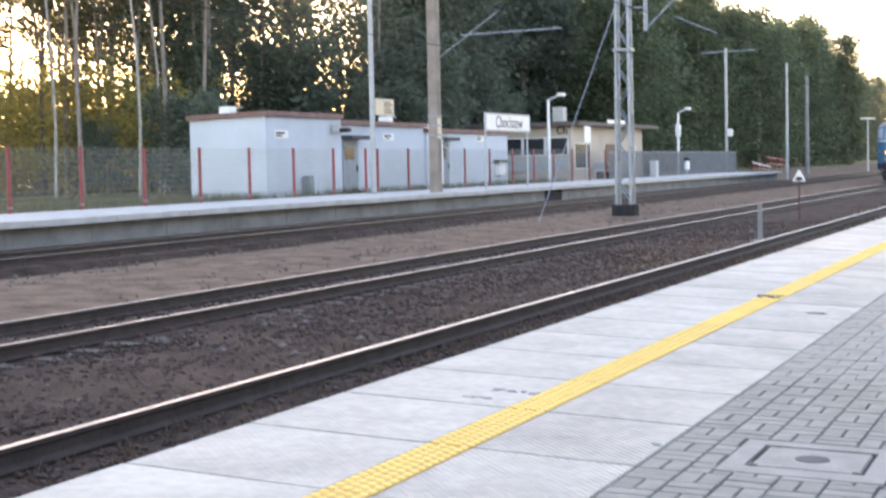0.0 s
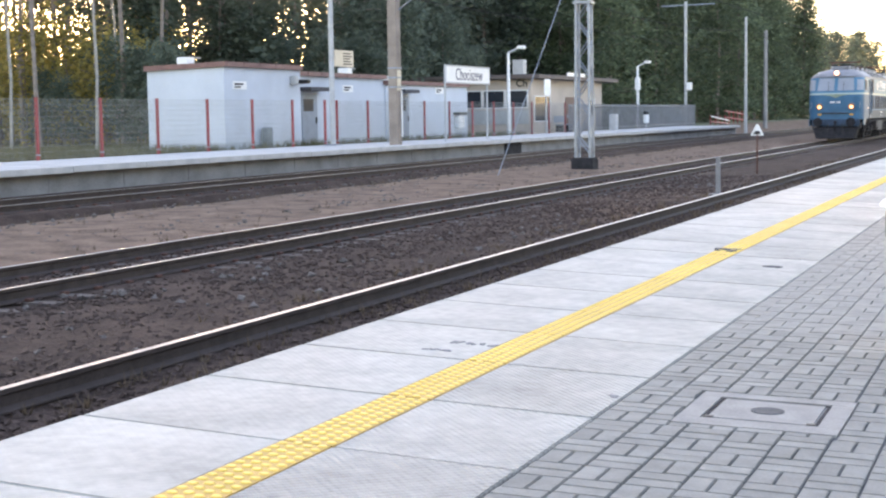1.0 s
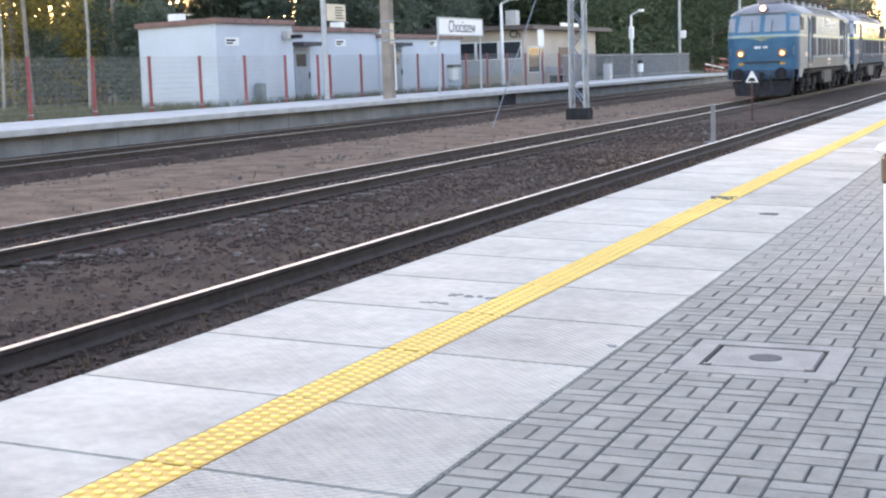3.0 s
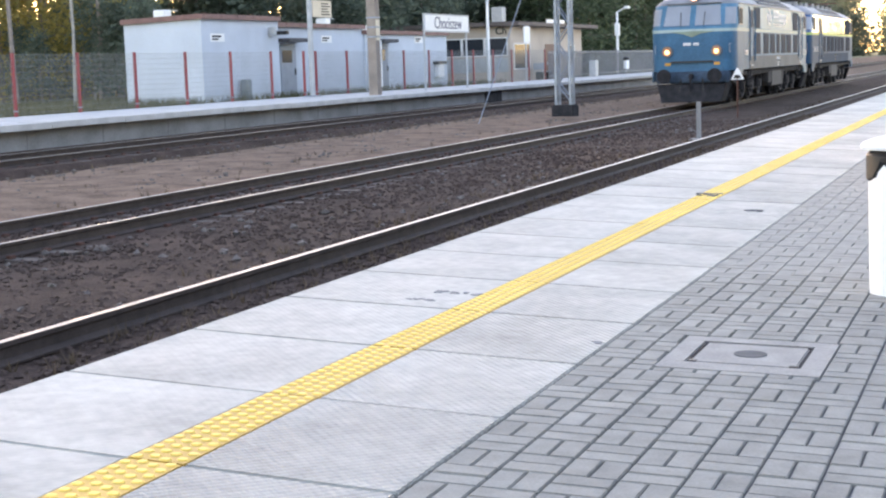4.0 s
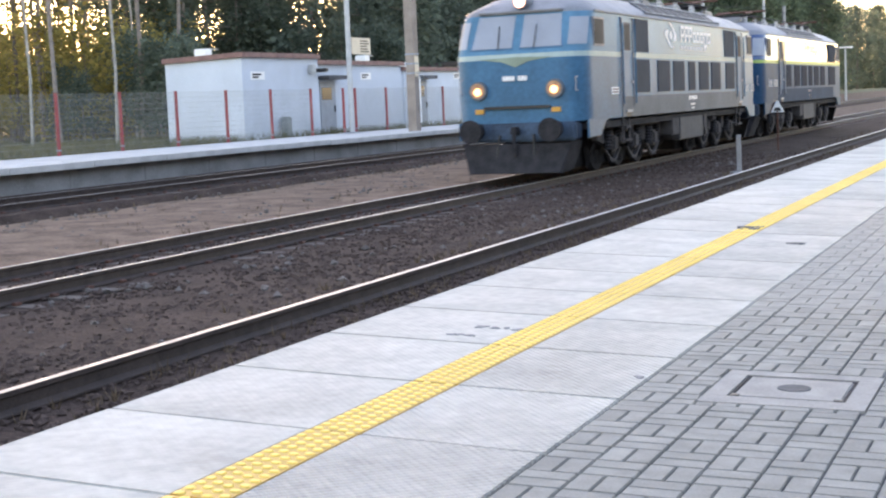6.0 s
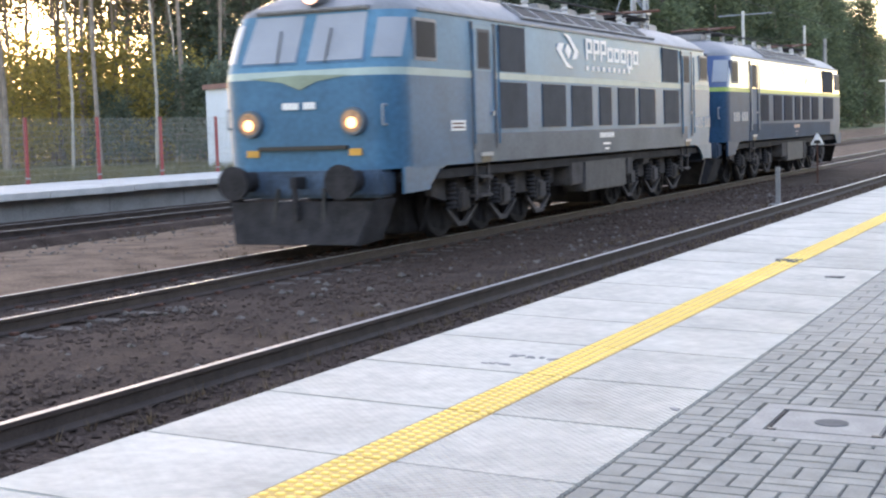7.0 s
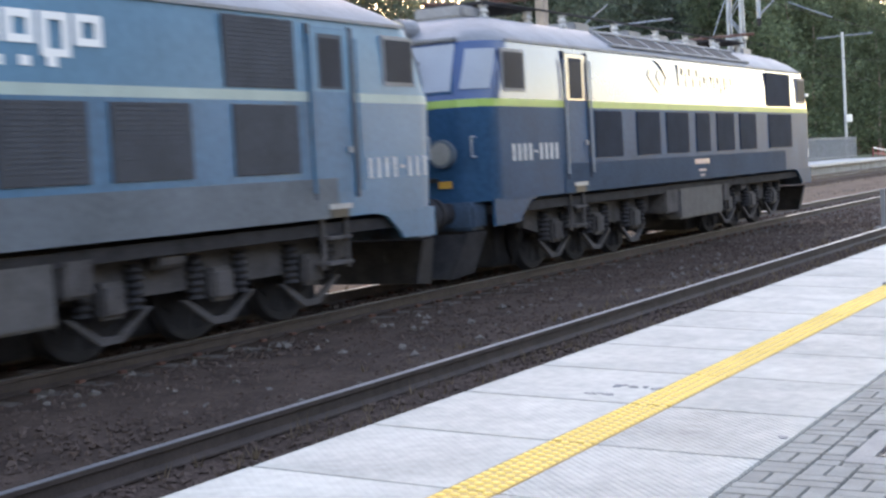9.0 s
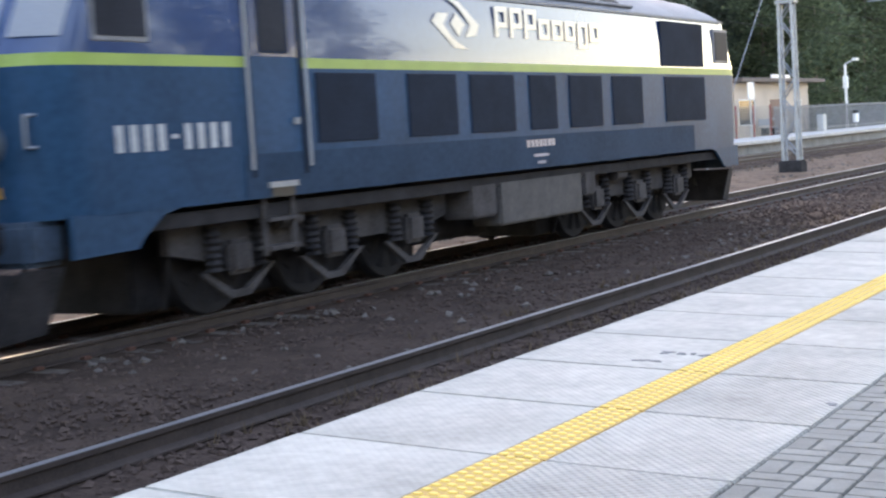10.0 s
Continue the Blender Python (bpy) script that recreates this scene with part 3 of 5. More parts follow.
def catenary():
    m = lattice_mast(-13.75, 45.1, 11.0)
    # bracket to the running track with its insulators
    part("drop_tube", rod(B(), (0.75, 0, 5.85), (0.75, 0, 8.3), 0.075), M_GALV, m)
    for z in (6.6, 8.2):
        part("tie_tube", rod(B(), (0.15, 0, z), (0.75, 0, z), 0.03), M_GALV, m)
    part("cantilever", rod(B(), (0.8, 0, 5.95), (3.1, 0, 8.1), 0.032), M_GALV, m)
    part("insulator", turned(B(), 0.75, 0, [(0.03, 5.6)] + [(0.04 + 0.06 * (k % 2), 5.62 + 0.04 * k) for k in range(7)]), M_GREASE, m)
    part("steady_arm", rod(B(), (1.7, 0, 6.25), (3.05, 0, 5.65), 0.018), M_GALV, m)
    single("guy_wire", rod(B(), (-14.89, 40.0, -0.12), (-13.8, 44.95, 7.1), 0.014), M_GALV, "grey steel guy rod staying the lattice mast", "guy wire")
    for tc in (TC2, TC3):
        bm = B()
        for y0 in range(-45, 245, 10):
            s0, s1 = [6.6 + 0.9 * ((((y - 45.1) % 60) - 30) / 30) ** 2 for y in (y0 + 0.1, y0 + 10.1)]
            rod(bm, (tc, y0, s0), (tc, y0 + 10, s1), 0.012, n=5)
            rod(bm, (tc, y0 + 5, 5.6), (tc, y0 + 5, (s0 + s1) / 2), 0.005, n=4)
        rod(bm, (tc, -45, 5.6), (tc, 245, 5.6), 0.011, n=5)
        single("overhead_line", bm, M_DARK, "thin dark overhead contact line hung above the track", "overhead wire")


def pole(name, x, y, z, h, r, material, label, cat, r1=None):
    t = thing(name, label, cat, at=(x, y, z))
    part("shaft", rod(B(), (0, 0, -0.1), (0, 0, h), r, r1 or r, 14), material, t, smooth=True)
    return t


def platform_furniture():
    # plain white mast with a notice beside it
    p = pole("lamp_mast", -24.8, 48.9, P2_Z, 10.0, 0.11, M_GREYPAINT, "tall pale grey steel lamp mast on the platform", "lamp mast", 0.085)
    part("base_plate", box(B(), -0.25, 0.25, -0.25, 0.25, 0, 0.05), M_GALV, p)
    s = part("notice_board", box(B(), -0.02, 0.02, 0.25, 1.85, 2.97, 3.6, 0.01), M_SIGNCREAM, p, "cream notice board with unreadable lines")
    for k in range(5):
        part("text_line", box(B(), 0.021, 0.026, 0.95, 1.7 - 0.1 * (k % 3), 3.06 + 0.1 * k, 3.1 + 0.1 * k), M_DARK, s)
    # square concrete mast
    t = thing("concrete_mast", "brown-grey square concrete catenary mast on the platform", "mast", at=(-22.2, 48.9, P2_Z))
    b = B()
    prism(b, [(-0.17, -0.2), (0.17, -0.2), (0.17, 0.2), (-0.17, 0.2)], "z", -0.1, 10.5)
    part("shaft", b, mat("brown_concrete", (0.27, 0.225, 0.19), 0.9, var=0.3, scale=2, fine=25, bump=0.3), t)
    for z in (2.1, 2.45, 2.8):
        part("clamp", box(B(), -0.19, 0.19, -0.22, 0.22, z, z + 0.06), M_GALV, t)
    part("plate", box(B(), 0.172, 0.185, -0.17, 0.17, 2.0, 2.75), M_SIGNCREAM, t, "cream enamel plate with dark figures")
    part("cantilever", rod(B(), (0.2, 0, 4.95), (2.6, 0, 6.55), 0.03), M_GALV, t)
    part("registration_tube", rod(B(), (1.15, 0, 5.75), (5.0, 0, 5.8), 0.03), M_GALV, t)
    part("conduit", rod(B(), (0.2, 0.16, 0.3), (0.2, 0.16, 2.0), 0.035), M_WHITE, t)
    # station name board
    t = thing("station_sign", "white station name board with blue letters on two posts", "sign", at=(-23.0, 58.3, 0))
    for y in (-2.45, 2.45):
        part("post", rod(B(), (-0.06, y, P2_Z - 0.1), (-0.06, y, 3.8), 0.045), M_GREYPAINT, t)
    bd = part("board", box(B(), -0.03, 0.03, -2.55, 2.55, 3.12, 3.8, 0.01), M_WHITE, t)
    fr = B()
    for a, b, c, d in ((-2.6, 2.6, 3.79, 3.85), (-2.6, 2.6, 3.08, 3.14)):
        box(fr, -0.04, 0.045, a, b, c, d)
    for a in (-2.6, 2.55):
        box(fr, -0.04, 0.045, a, a + 0.05, 3.141, 3.789)
    part("frame", fr, M_GREYPAINT, t)
    lettering("lettering", "Chociszew", 0.72, M_LETTER, t, Matrix.Translation((0.036, 0.1, 3.45)) @ pose(0, 0, 0, 90, 0, 90), 0.004)
    # lamp posts
    for x, y, h in ((-27.3, 75.3, 4.5), (-26.5, 99.8, 4.36)):
        t = pole("street_lamp", x, y, P2_Z - 0.05, h, 0.11, M_WHITE, "white lamp post with a tilted lantern head", "street lamp", 0.08)
        part("arm", rod(B(), (0, 0, h), (0.45, 0.5, h + 0.28), 0.05), M_GREYPAINT, t)
        part("lantern", box(B(), 0.35, 0.75, 0.35, 0.95, h + 0.22, h + 0.4, 0.06), M_WHITE, t)
        if y > 90:
            part("control_box", box(B(), -0.16, 0.16, -0.16, 0.16, h * 0.62, h * 0.82, 0.03), M_WHITE, t)
    t = pole("catenary_pole", -26.5, 114.6, P2_Z - 0.1, 9.9, 0.12, M_GREYPAINT, "tall pale steel pole with a signal box", "mast", 0.12)
    part("arm", rod(B(), (-1.8, -0.7, 9.55), (2.2, 0.7, 9.7), 0.045), M_GALV, t)
    part("signal_box", box(B(), 0.09, 0.5, -0.2, 0.2, 2.9, 3.5, 0.04), M_WHITE, t)
    t = pole("catenary_pole", -22.35, 118.0, -0.2, 9.5, 0.13, M_GREYPAINT, "slim grey steel pole beyond the platform end", "mast", 0.1)
    t = pole("catenary_pole", -23.4, 133.0, -0.2, 9.2, 0.2, M_CONC, "grey concrete pole beyond the platform end", "mast", 0.16)
    t = pole("street_lamp", -22.5, 165.6, -0.2, 6.0, 0.12, M_GREYPAINT, "distant lamp post with a flat twin head", "street lamp", 0.09)
    part("lantern", box(B(), -0.8, 0.8, -0.2, 0.2, 5.95, 6.12, 0.04), M_WHITE, t)
    # bins on the far platform
    for x, y, h, r in ((-24.8, 95.6, 0.78, 0.19),):
        t = thing("litter_bin", "white litter bin with a dark rim on the far platform", "bin", at=(x, y, P2_Z))
        part("drum", rod(B(), (0, 0, 0.36), (0, 0, 0.36 + h * 0.72), r, n=16), M_WHITE, t, smooth=True)
        part("rim", rod(B(), (0, 0, 0.36 + h * 0.74), (0, 0, 0.36 + h), r * 1.15, r * 0.9, 16), M_BLACK, t, smooth=True)
        part("stand", rod(B(), (0, 0, -0.02), (0, 0, 0.37), 0.035), M_GREYPAINT, t)
    # waste-height cabinets behind the railing
    single("utility_cabinet", box(B(), -25.1, -24.7, 87.6, 88.3, P2_Z - 0.05, P2_Z + 1.0, 0.03), M_GREYPAINT, "small pale grey utility cabinet on the far platform", "cabinet")
    # white framed timetable
    t = thing("timetable_stand", "white framed timetable board on a post", "sign", at=(-24.6, 73.95, P2_Z))
    part("post", rod(B(), (-0.07, 0, 0), (-0.07, 0, 2.8), 0.04), M_GREYPAINT, t)
    part("board", box(B(), -0.03, 0.03, -0.48, 0.48, 2.05, 2.92, 0.01), M_WHITE, t)
    # triangle marker between the tracks
    t = thing("track_marker", "white triangular track marker with a black symbol on a rusty stem", "railway sign", at=(-8.0, 44.1, 0))
    part("stem", rod(B(), (0, 0, -0.2), (0, 0, 1.05), 0.025), M_CLIP, t)
    tri = part("board", prism(B(), [(-0.2, 0.98), (0.2, 0.98), (0.025, 1.32), (-0.025, 1.32)], "y", -0.015, 0.015), M_WHITE, t)
    part("symbol", prism(B(), [(-0.125, 1.015), (0.125, 1.015), (0.065, 1.12), (-0.065, 1.12)], "y", -0.022, -0.016), M_BLACK, tri)
    # low concrete post by the near track
    t = thing("concrete_post", "low weathered concrete marker post beside the rail", "post", at=(-6.75, 32.4, 0))
    b = prism(B(), [(-0.045, -0.05), (0.045, -0.05), (0.045, 0.05), (-0.045, 0.05)], "z", -0.3, 0.7)
    part("shaft", b, M_CONC, t)
    part("foot", box(B(), -0.2, 0.12, -0.15, 0.15, -0.25, -0.12, 0.02), M_CONC, t)
    # red and white ramp railing past the platform end
    t = thing("ramp_railing", "red and white tubular railing along a ramp", "railing", at=(-26.5, 124.0, 0.4))
    for k in range(9):
        part("post", rod(B(), (0, k * 2.0, -0.3), (0, k * 2.0, 1.0 + (0.4 if k > 3 else 0)), 0.05), M_RED, t)
    for a, b, m in (((0, 0, 0.95), (0, 8, 0.5), M_WHITE), ((0, 0, 0.5), (0, 8, 0.2), M_RED), ((0, 6, 1.4), (0, 16, 1.0), M_RED), ((0, 6, 0.8), (0, 16, 0.5), M_RED)):
        part("rail", rod(B(), a, b, 0.06), m, t)


# ---- buildings ----
def window(parent, x, y0, y1, z0, z1, face="x"):
    w = B()
    f = B()
    if face == "x":
        box(w, x + 0.003, x + 0.012, y0, y1, z0, z1)
        for a, b, c, d in ((y0, y1, z0, z0 + 0.06), (y0, y1, z1 - 0.06, z1), (y0, y0 + 0.06, z0, z1), (y1 - 0.06, y1, z0, z1)):
            box(f, x + 0.005, x + 0.05, a, b, c, d)
    else:
        box(w, y0, y1, x - 0.012, x - 0.003, z0, z1)
        n = max(1, round((y1 - y0) / 1.0))
        for k in range(n + 1):
            a = y0 + (y1 - y0) * k / n
            box(f, a - 0.03, a + 0.03, x - 0.05, x - 0.005, z0, z1)
        for c in (z0, z1 - 0.06):
            box(f, y0, y1, x - 0.045, x - 0.006, c, c + 0.06)
    win = part("window", f, M_WHITE, parent)
    part("pane", w, M_GLASS, win)


def white_block():
    h = thing("white_service_building", "long low white rendered service building with a red-brown roof edge", "building")
    g = P2_Z - 0.12
    secs = ((-27.6, 45.75, 51.6, 3.63), (-28.0, 51.6, 60.5, 3.43), (-27.9, 60.5, 70.6, 3.2))
    for x, y0, y1, z in secs:
        fall = 0.09 if y0 < 50 else 0.05
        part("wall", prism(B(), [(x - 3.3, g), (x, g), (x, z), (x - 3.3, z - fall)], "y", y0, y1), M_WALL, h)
        part("roof", prism(B(), [(x - 3.34, z - fall + 0.1), (x + 0.06, z + 0.1), (x + 0.06, z + 0.17), (x - 3.34, z - fall + 0.17)], "y", y0 - 0.055, y1), M_ROOF, h)
        fa = B()
        box(fa, x + 0.06, x + 0.15, y0 - 0.13, y1, z + 0.004, z + 0.19)
        prism(fa, [(x - 3.36, z - fall), (x + 0.06, z + 0.004), (x + 0.06, z + 0.19), (x - 3.36, z - fall + 0.19)], "y", y0 - 0.13, y0 - 0.06)
        part("fascia", fa, M_FASCIA, h, "red-brown sheet metal roof edge")
        n = int((y1 - y0) / 1.2)
        for k in range(n):
            part("fascia_joint", box(B(), x + 0.15, x + 0.165, y0 + 1.2 * k, y0 + 1.2 * k + 0.03, z, z + 0.2), M_FASCIA, h)
    for x, y, sec in ((-28.0, 52.4, 0), (-27.9, 61.6, 1)):
        d = part("door", box(B(), x - 0.02, x + 0.03, y, y + 1.35, g, 2.72), M_DOORGREY, h, "grey steel door")
        part("door_window", box(B(), x + 0.031, x + 0.04, y + 0.15, y + 1.0, 2.0, 2.5), M_GLASS, d)
        part("handle", box(B(), x + 0.031, x + 0.08, y + 1.2, y + 1.26, 1.5, 1.75), M_BLACK, d)
        part("canopy", box(B(), x - 0.02, x + 0.55, y - 0.15, y + 1.5, 2.82, 2.98), M_ROOF, h, "dark canopy over a door")
    for x, y in ((-27.6, 46.35), (-28.0, 56.2), (-27.9, 66.3)):
        s = part("wall_sign", box(B(), x + 0.003, x + 0.02, y, y + 1.0, 2.82, 3.12), M_WHITE, h, "small white sign with unreadable dark lines")
        part("text_line", box(B(), x + 0.021, x + 0.026, y + 0.1, y + 0.75, 2.98, 3.05), M_DARK, s)
        part("text_line", box(B(), x + 0.021, x + 0.026, y + 0.1, y + 0.55, 2.88, 2.94), M_DARK, s)
    part("flue_box", box(B(), -27.6, -27.35, 50.75, 51.05, 3.05, 3.4, 0.03), M_GREYPAINT, h)
    part("camera_box", box(B(), -27.6, -27.1, 51.35, 51.6, 3.1, 3.25, 0.03), M_BLACK, h)
    for x, y, z in ((-30.0, 47.0, 3.72), (-29.5, 64.0, 3.33), (-29.0, 58.5, 3.57)):
        a = thing("rooftop_vent_unit", "small pale metal ventilation unit on the roof", "air vent", at=(x, y, z))
        part("housing", box(B(), -0.25, 0.25, -0.25, 0.25, 0, 0.36, 0.03), M_WHITE, a)
        part("bracket", box(B(), -0.1, 0.0, 0.3, 1.1, 0.34, 0.39), M_GALV, a)
    w = part("letter_box", box(B(), -27.9, -27.65, 68.8, 69.6, 1.1, 1.75, 0.03), M_WHITE, h, "white wall box with a dark lid")
    part("lid", box(B(), -27.9, -27.55, 68.6, 69.75, 1.755, 1.9, 0.02), M_BLACK, w)
    # plain low box in place of an unclear dark upright thing by the wall
    single("dark_upright_box", box(B(), -27.5, -27.2, 48.2, 48.6, g, 1.4, 0.04), mat("green_grey_paint", (0.16, 0.19, 0.2), 0.6), "dark green-grey box in place of an unclear upright thing against a white wall", "cabinet")


def station_house():
    h = thing("station_house", "cream rendered station house with a flat overhanging roof", "building")
    g = P2_Z - 0.12
    x, y0, y1 = -27.0, 78.2, 92.5
    part("wall", box(B(), x - 6.5, x, y0, y1, g, 3.75), M_CREAM, h)
    part("roof", box(B(), x - 7.2, x + 0.7, y0 - 0.6, y1 + 1.6, 3.76, 3.98, 0.02), M_ROOFEDGE, h, "flat roof with a brown edge")
    part("roof_cover", box(B(), x - 7.0, x + 0.5, y0 - 0.4, y1 + 1.4, 3.981, 4.02), M_ROOF, h)
    part("chimney", box(B(), x - 1.9, x - 1.25, y0 + 2.2, y0 + 2.9, 4.0, 4.95, 0.02), M_CONC_PALE, h)
    for a0, a1 in ((x - 4.4, x - 3.0), (x - 2.9, x - 1.6), (x - 1.5, x - 0.2)):
        window(h, y0, a0, a1, 2.1, 3.15, "y")
    part("counter_panel", box(B(), x - 4.5, x - 0.15, y0 - 0.06, y0, 1.2, 2.0), M_GREYPAINT, h, "pale grey panel below the windows")
    window(h, x, y0 + 0.5, y0 + 3.4, 1.3, 2.8)
    window(h, x, y0 + 11.3, y0 + 12.6, 1.7, 2.7)
    d = part("door", box(B(), x, x + 0.05, y0 + 6.4, y0 + 8.3, g, 2.75), M_BROWN, h, "brown wooden door")
    part("handle", box(B(), x + 0.051, x + 0.1, y0 + 6.55, y0 + 6.65, 1.5, 1.7), M_GALV, d)
    lettering("lettering", "Ch", 0.58, M_BLACK, h, Matrix.Translation((x - 0.55, y0 - 0.012, 3.5)) @ pose(0, 0, 0, 90, 0, 0), 0.006)
    part("roof_sign", box(B(), x + 0.55, x + 0.6, y0 + 5.0, y0 + 8.6, 3.99, 4.2), M_WHITE, h, "white strip on the roof edge")
    # bench outside
    b = thing("platform_bench", "dark slatted bench against the station house", "bench", at=(-26.1, 80.5, P2_Z))
    for k in range(3):
        part("seat_slat", box(B(), -0.25 + 0.15 * k, -0.13 + 0.15 * k, 0, 2.2, 0.42, 0.46), M_DOORGREY, b)
    part("backrest", box(B(), -0.33, -0.29, 0, 2.2, 0.55, 0.95, 0.01), M_DOORGREY, b)
    for y in (0.2, 1.9):
        part("leg", box(B(), -0.25, 0.2, y, y + 0.08, 0, 0.42), M_DARK, b)


# ---- woods ----
def tree_kind(seed, h, crown0, spread, leaf, n, material, bark, r0, size, lean=0.0, limbs=14):
    """A tapered trunk with limbs, and a crown of many small leaf sprays set on the limbs."""
    q = random.Random(seed)
    bm = B()
    pts = [Vector((lean * (z / h) ** 1.5 * h + 0.12 * math.sin(z * 0.5 + seed), 0.12 * math.cos(z * 0.43 + seed), z)) for z in [h * k / 6 for k in range(7)]]
    pts[0].z = -0.4
    for k in range(6):
        rod(bm, pts[k], pts[k + 1], r0 * (1 - k / 6.6), r0 * (1 - (k + 1) / 6.6), 8)

    def on(z):
        k = min(5, int(z / h * 6))
        f = z / h * 6 - k
        return pts[k].lerp(pts[k + 1], f)
    tips = []
    for i in range(limbs):
        u = (i + q.random()) / limbs
        z = h * (crown0 + (0.98 - crown0) * u)
        a = i * 2.4 + q.uniform(-0.5, 0.5)
        ln = spread * (1.05 - 0.75 * u ** 1.6) * q.uniform(0.65, 1.15)
        s = on(z)
        e = s + Vector((math.cos(a) * ln, math.sin(a) * ln, ln * q.uniform(-0.1, 0.35)))
        rod(bm, s, e, r0 * 0.22 * (1.1 - u), 0.012, 5)
        tips.append((s, e))
    trunk = mesh_of("trunk", bm, bark, True)
    vs, fs = [], []
    for i in range(n):
        s, e = tips[q.randrange(limbs)]
        f = q.uniform(0.25, 1.08)
        c = s.lerp(e, f) + Vector((q.gauss(0, 1), q.gauss(0, 1), q.gauss(0, 0.75))) * size
        turn = Euler((q.uniform(-0.9, 0.9), q.uniform(-0.9, 0.9), q.random() * 6.28)).to_matrix()
        a, b = leaf * q.uniform(0.6, 1.3), leaf * q.uniform(0.35, 0.8)
        k = len(vs)
        for p in ((-a, 0, 0), (-0.2 * a, -b, 0.1 * a), (a, 0, 0), (0.1 * a, b, -0.1 * a)):
            vs.append(tuple(c + turn @ Vector(p)))
        fs.append((k, k + 1, k + 2, k + 3))
    crown = bpy.data.meshes.new("crown")
    crown.from_pydata(vs, [], fs)
    crown.materials.append(material)
    return trunk, crown


def plant(kind, label, category, group, x, y, z, turn, scale):
    t = thing("tree", label, category, group)
    t.matrix_basis = Matrix.Translation((x, y, z)) @ pose(0, 0, 0, 0, 0, turn) @ Matrix.Diagonal((scale, scale, scale, 1))
    for name, me in zip(("trunk", "crown"), kind):
        o = new(name, me)
        o.parent = t
    return t


def woods():
    pines = [tree_kind(11 + k, 19.5, 0.45, 2.4, 0.15, 1350, M_NEEDLE, M_BARK, 0.115, 0.42, 0.02 * (k - 1), 22) for k in range(4)]
    thick = [tree_kind(31 + k, 18.5, 0.05, 4.3, 0.25, 4600, M_LEAF, M_BARK, 0.24, 0.75, 0.01, 26) for k in range(4)]
    young = [tree_kind(51 + k, 6.5, 0.12, 1.9, 0.16, 1700, M_LEAF, M_BARK, 0.07, 0.42, 0.0, 14) for k in range(3)]
    birch = tree_kind(71, 17.0, 0.55, 2.0, 0.15, 1300, M_NEEDLE, M_BIRCH, 0.07, 0.4, 0.045, 12)
    q = random.Random(5)
    pine = ("tall thin pine with a bare trunk and sparse crown", "pine tree", "pines of the thin wood")
    leafy = ("dark broad-crowned tree in a dense wood edge", "tree", "trees of the dense wood")
    low = B()

    def sprout(kind, x, y, z, turn, scale, leaf=0):
        for k, me in enumerate(kind):
            one = me.copy()
            one.transform(Matrix.Translation((x, y, z)) @ pose(0, 0, 0, 0, 0, turn) @ Matrix.Diagonal((scale, scale, scale, 1)))
            one.polygons.foreach_set("material_index", [leaf if k else 1] * len(one.polygons))
            low.from_mesh(one)
            bpy.data.meshes.remove(one)
    # thin pine wood on the open side
    for k in range(80):
        a = q.uniform(33, 47)
        d, a = 54 + 70 * q.random() ** 0.8, radians(a)
        plant(pines[k % 4], *pine, -d * math.sin(a), d * math.cos(a), 0.55, q.uniform(0, 360), q.uniform(0.85, 1.15))
    for k in range(16):
        d, a = q.uniform(118, 165), radians(q.uniform(31, 48))
        plant(pines[k % 4], *pine, -d * math.sin(a), d * math.cos(a), 0.55, q.uniform(0, 360), q.uniform(0.85, 1.1))
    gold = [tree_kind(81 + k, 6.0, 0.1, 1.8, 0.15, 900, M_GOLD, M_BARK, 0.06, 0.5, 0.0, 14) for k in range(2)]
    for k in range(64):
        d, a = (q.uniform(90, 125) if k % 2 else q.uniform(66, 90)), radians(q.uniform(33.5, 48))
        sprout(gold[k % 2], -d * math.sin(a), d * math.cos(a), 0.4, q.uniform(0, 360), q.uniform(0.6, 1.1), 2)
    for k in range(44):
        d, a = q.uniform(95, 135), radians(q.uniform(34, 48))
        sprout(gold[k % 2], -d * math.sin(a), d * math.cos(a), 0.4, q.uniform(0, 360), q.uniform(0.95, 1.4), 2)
    for k in range(44):
        d, a = q.uniform(74, 105), radians(q.uniform(24, 37))
        sprout(young[k % 3], -d * math.sin(a), d * math.cos(a), 0.5, q.uniform(0, 360), q.uniform(0.6, 1.3))
    for k in range(26):
        d, a = q.uniform(58, 82), radians(q.uniform(33, 37.5) if k % 3 else q.uniform(34, 40))
        sprout(young[k % 3], -d * math.sin(a), d * math.cos(a), 0.5, q.uniform(0, 360), q.uniform(0.45, 0.8))
    for a, d in ((36.0, 56), (39.2, 58), (35.2, 66)):
        a = radians(a)
        plant(birch, "slender leaning birch with a pale trunk", "birch tree", "birches of the thin wood", -d * math.sin(a), d * math.cos(a), 0.55, q.uniform(140, 220), 1.0)
    mixed = [tree_kind(91 + k, 17.5, 0.36, 3.2, 0.19, 1350, M_LEAF, M_BARK, 0.15, 0.6, 0.01, 22) for k in range(3)]
    for k in range(34):
        d, a = q.uniform(76, 120), radians(q.uniform(25.5, 36))
        plant(mixed[k % 3], *leafy, -d * math.sin(a), d * math.cos(a), 0.5, q.uniform(0, 360), q.uniform(0.7, 1.1))
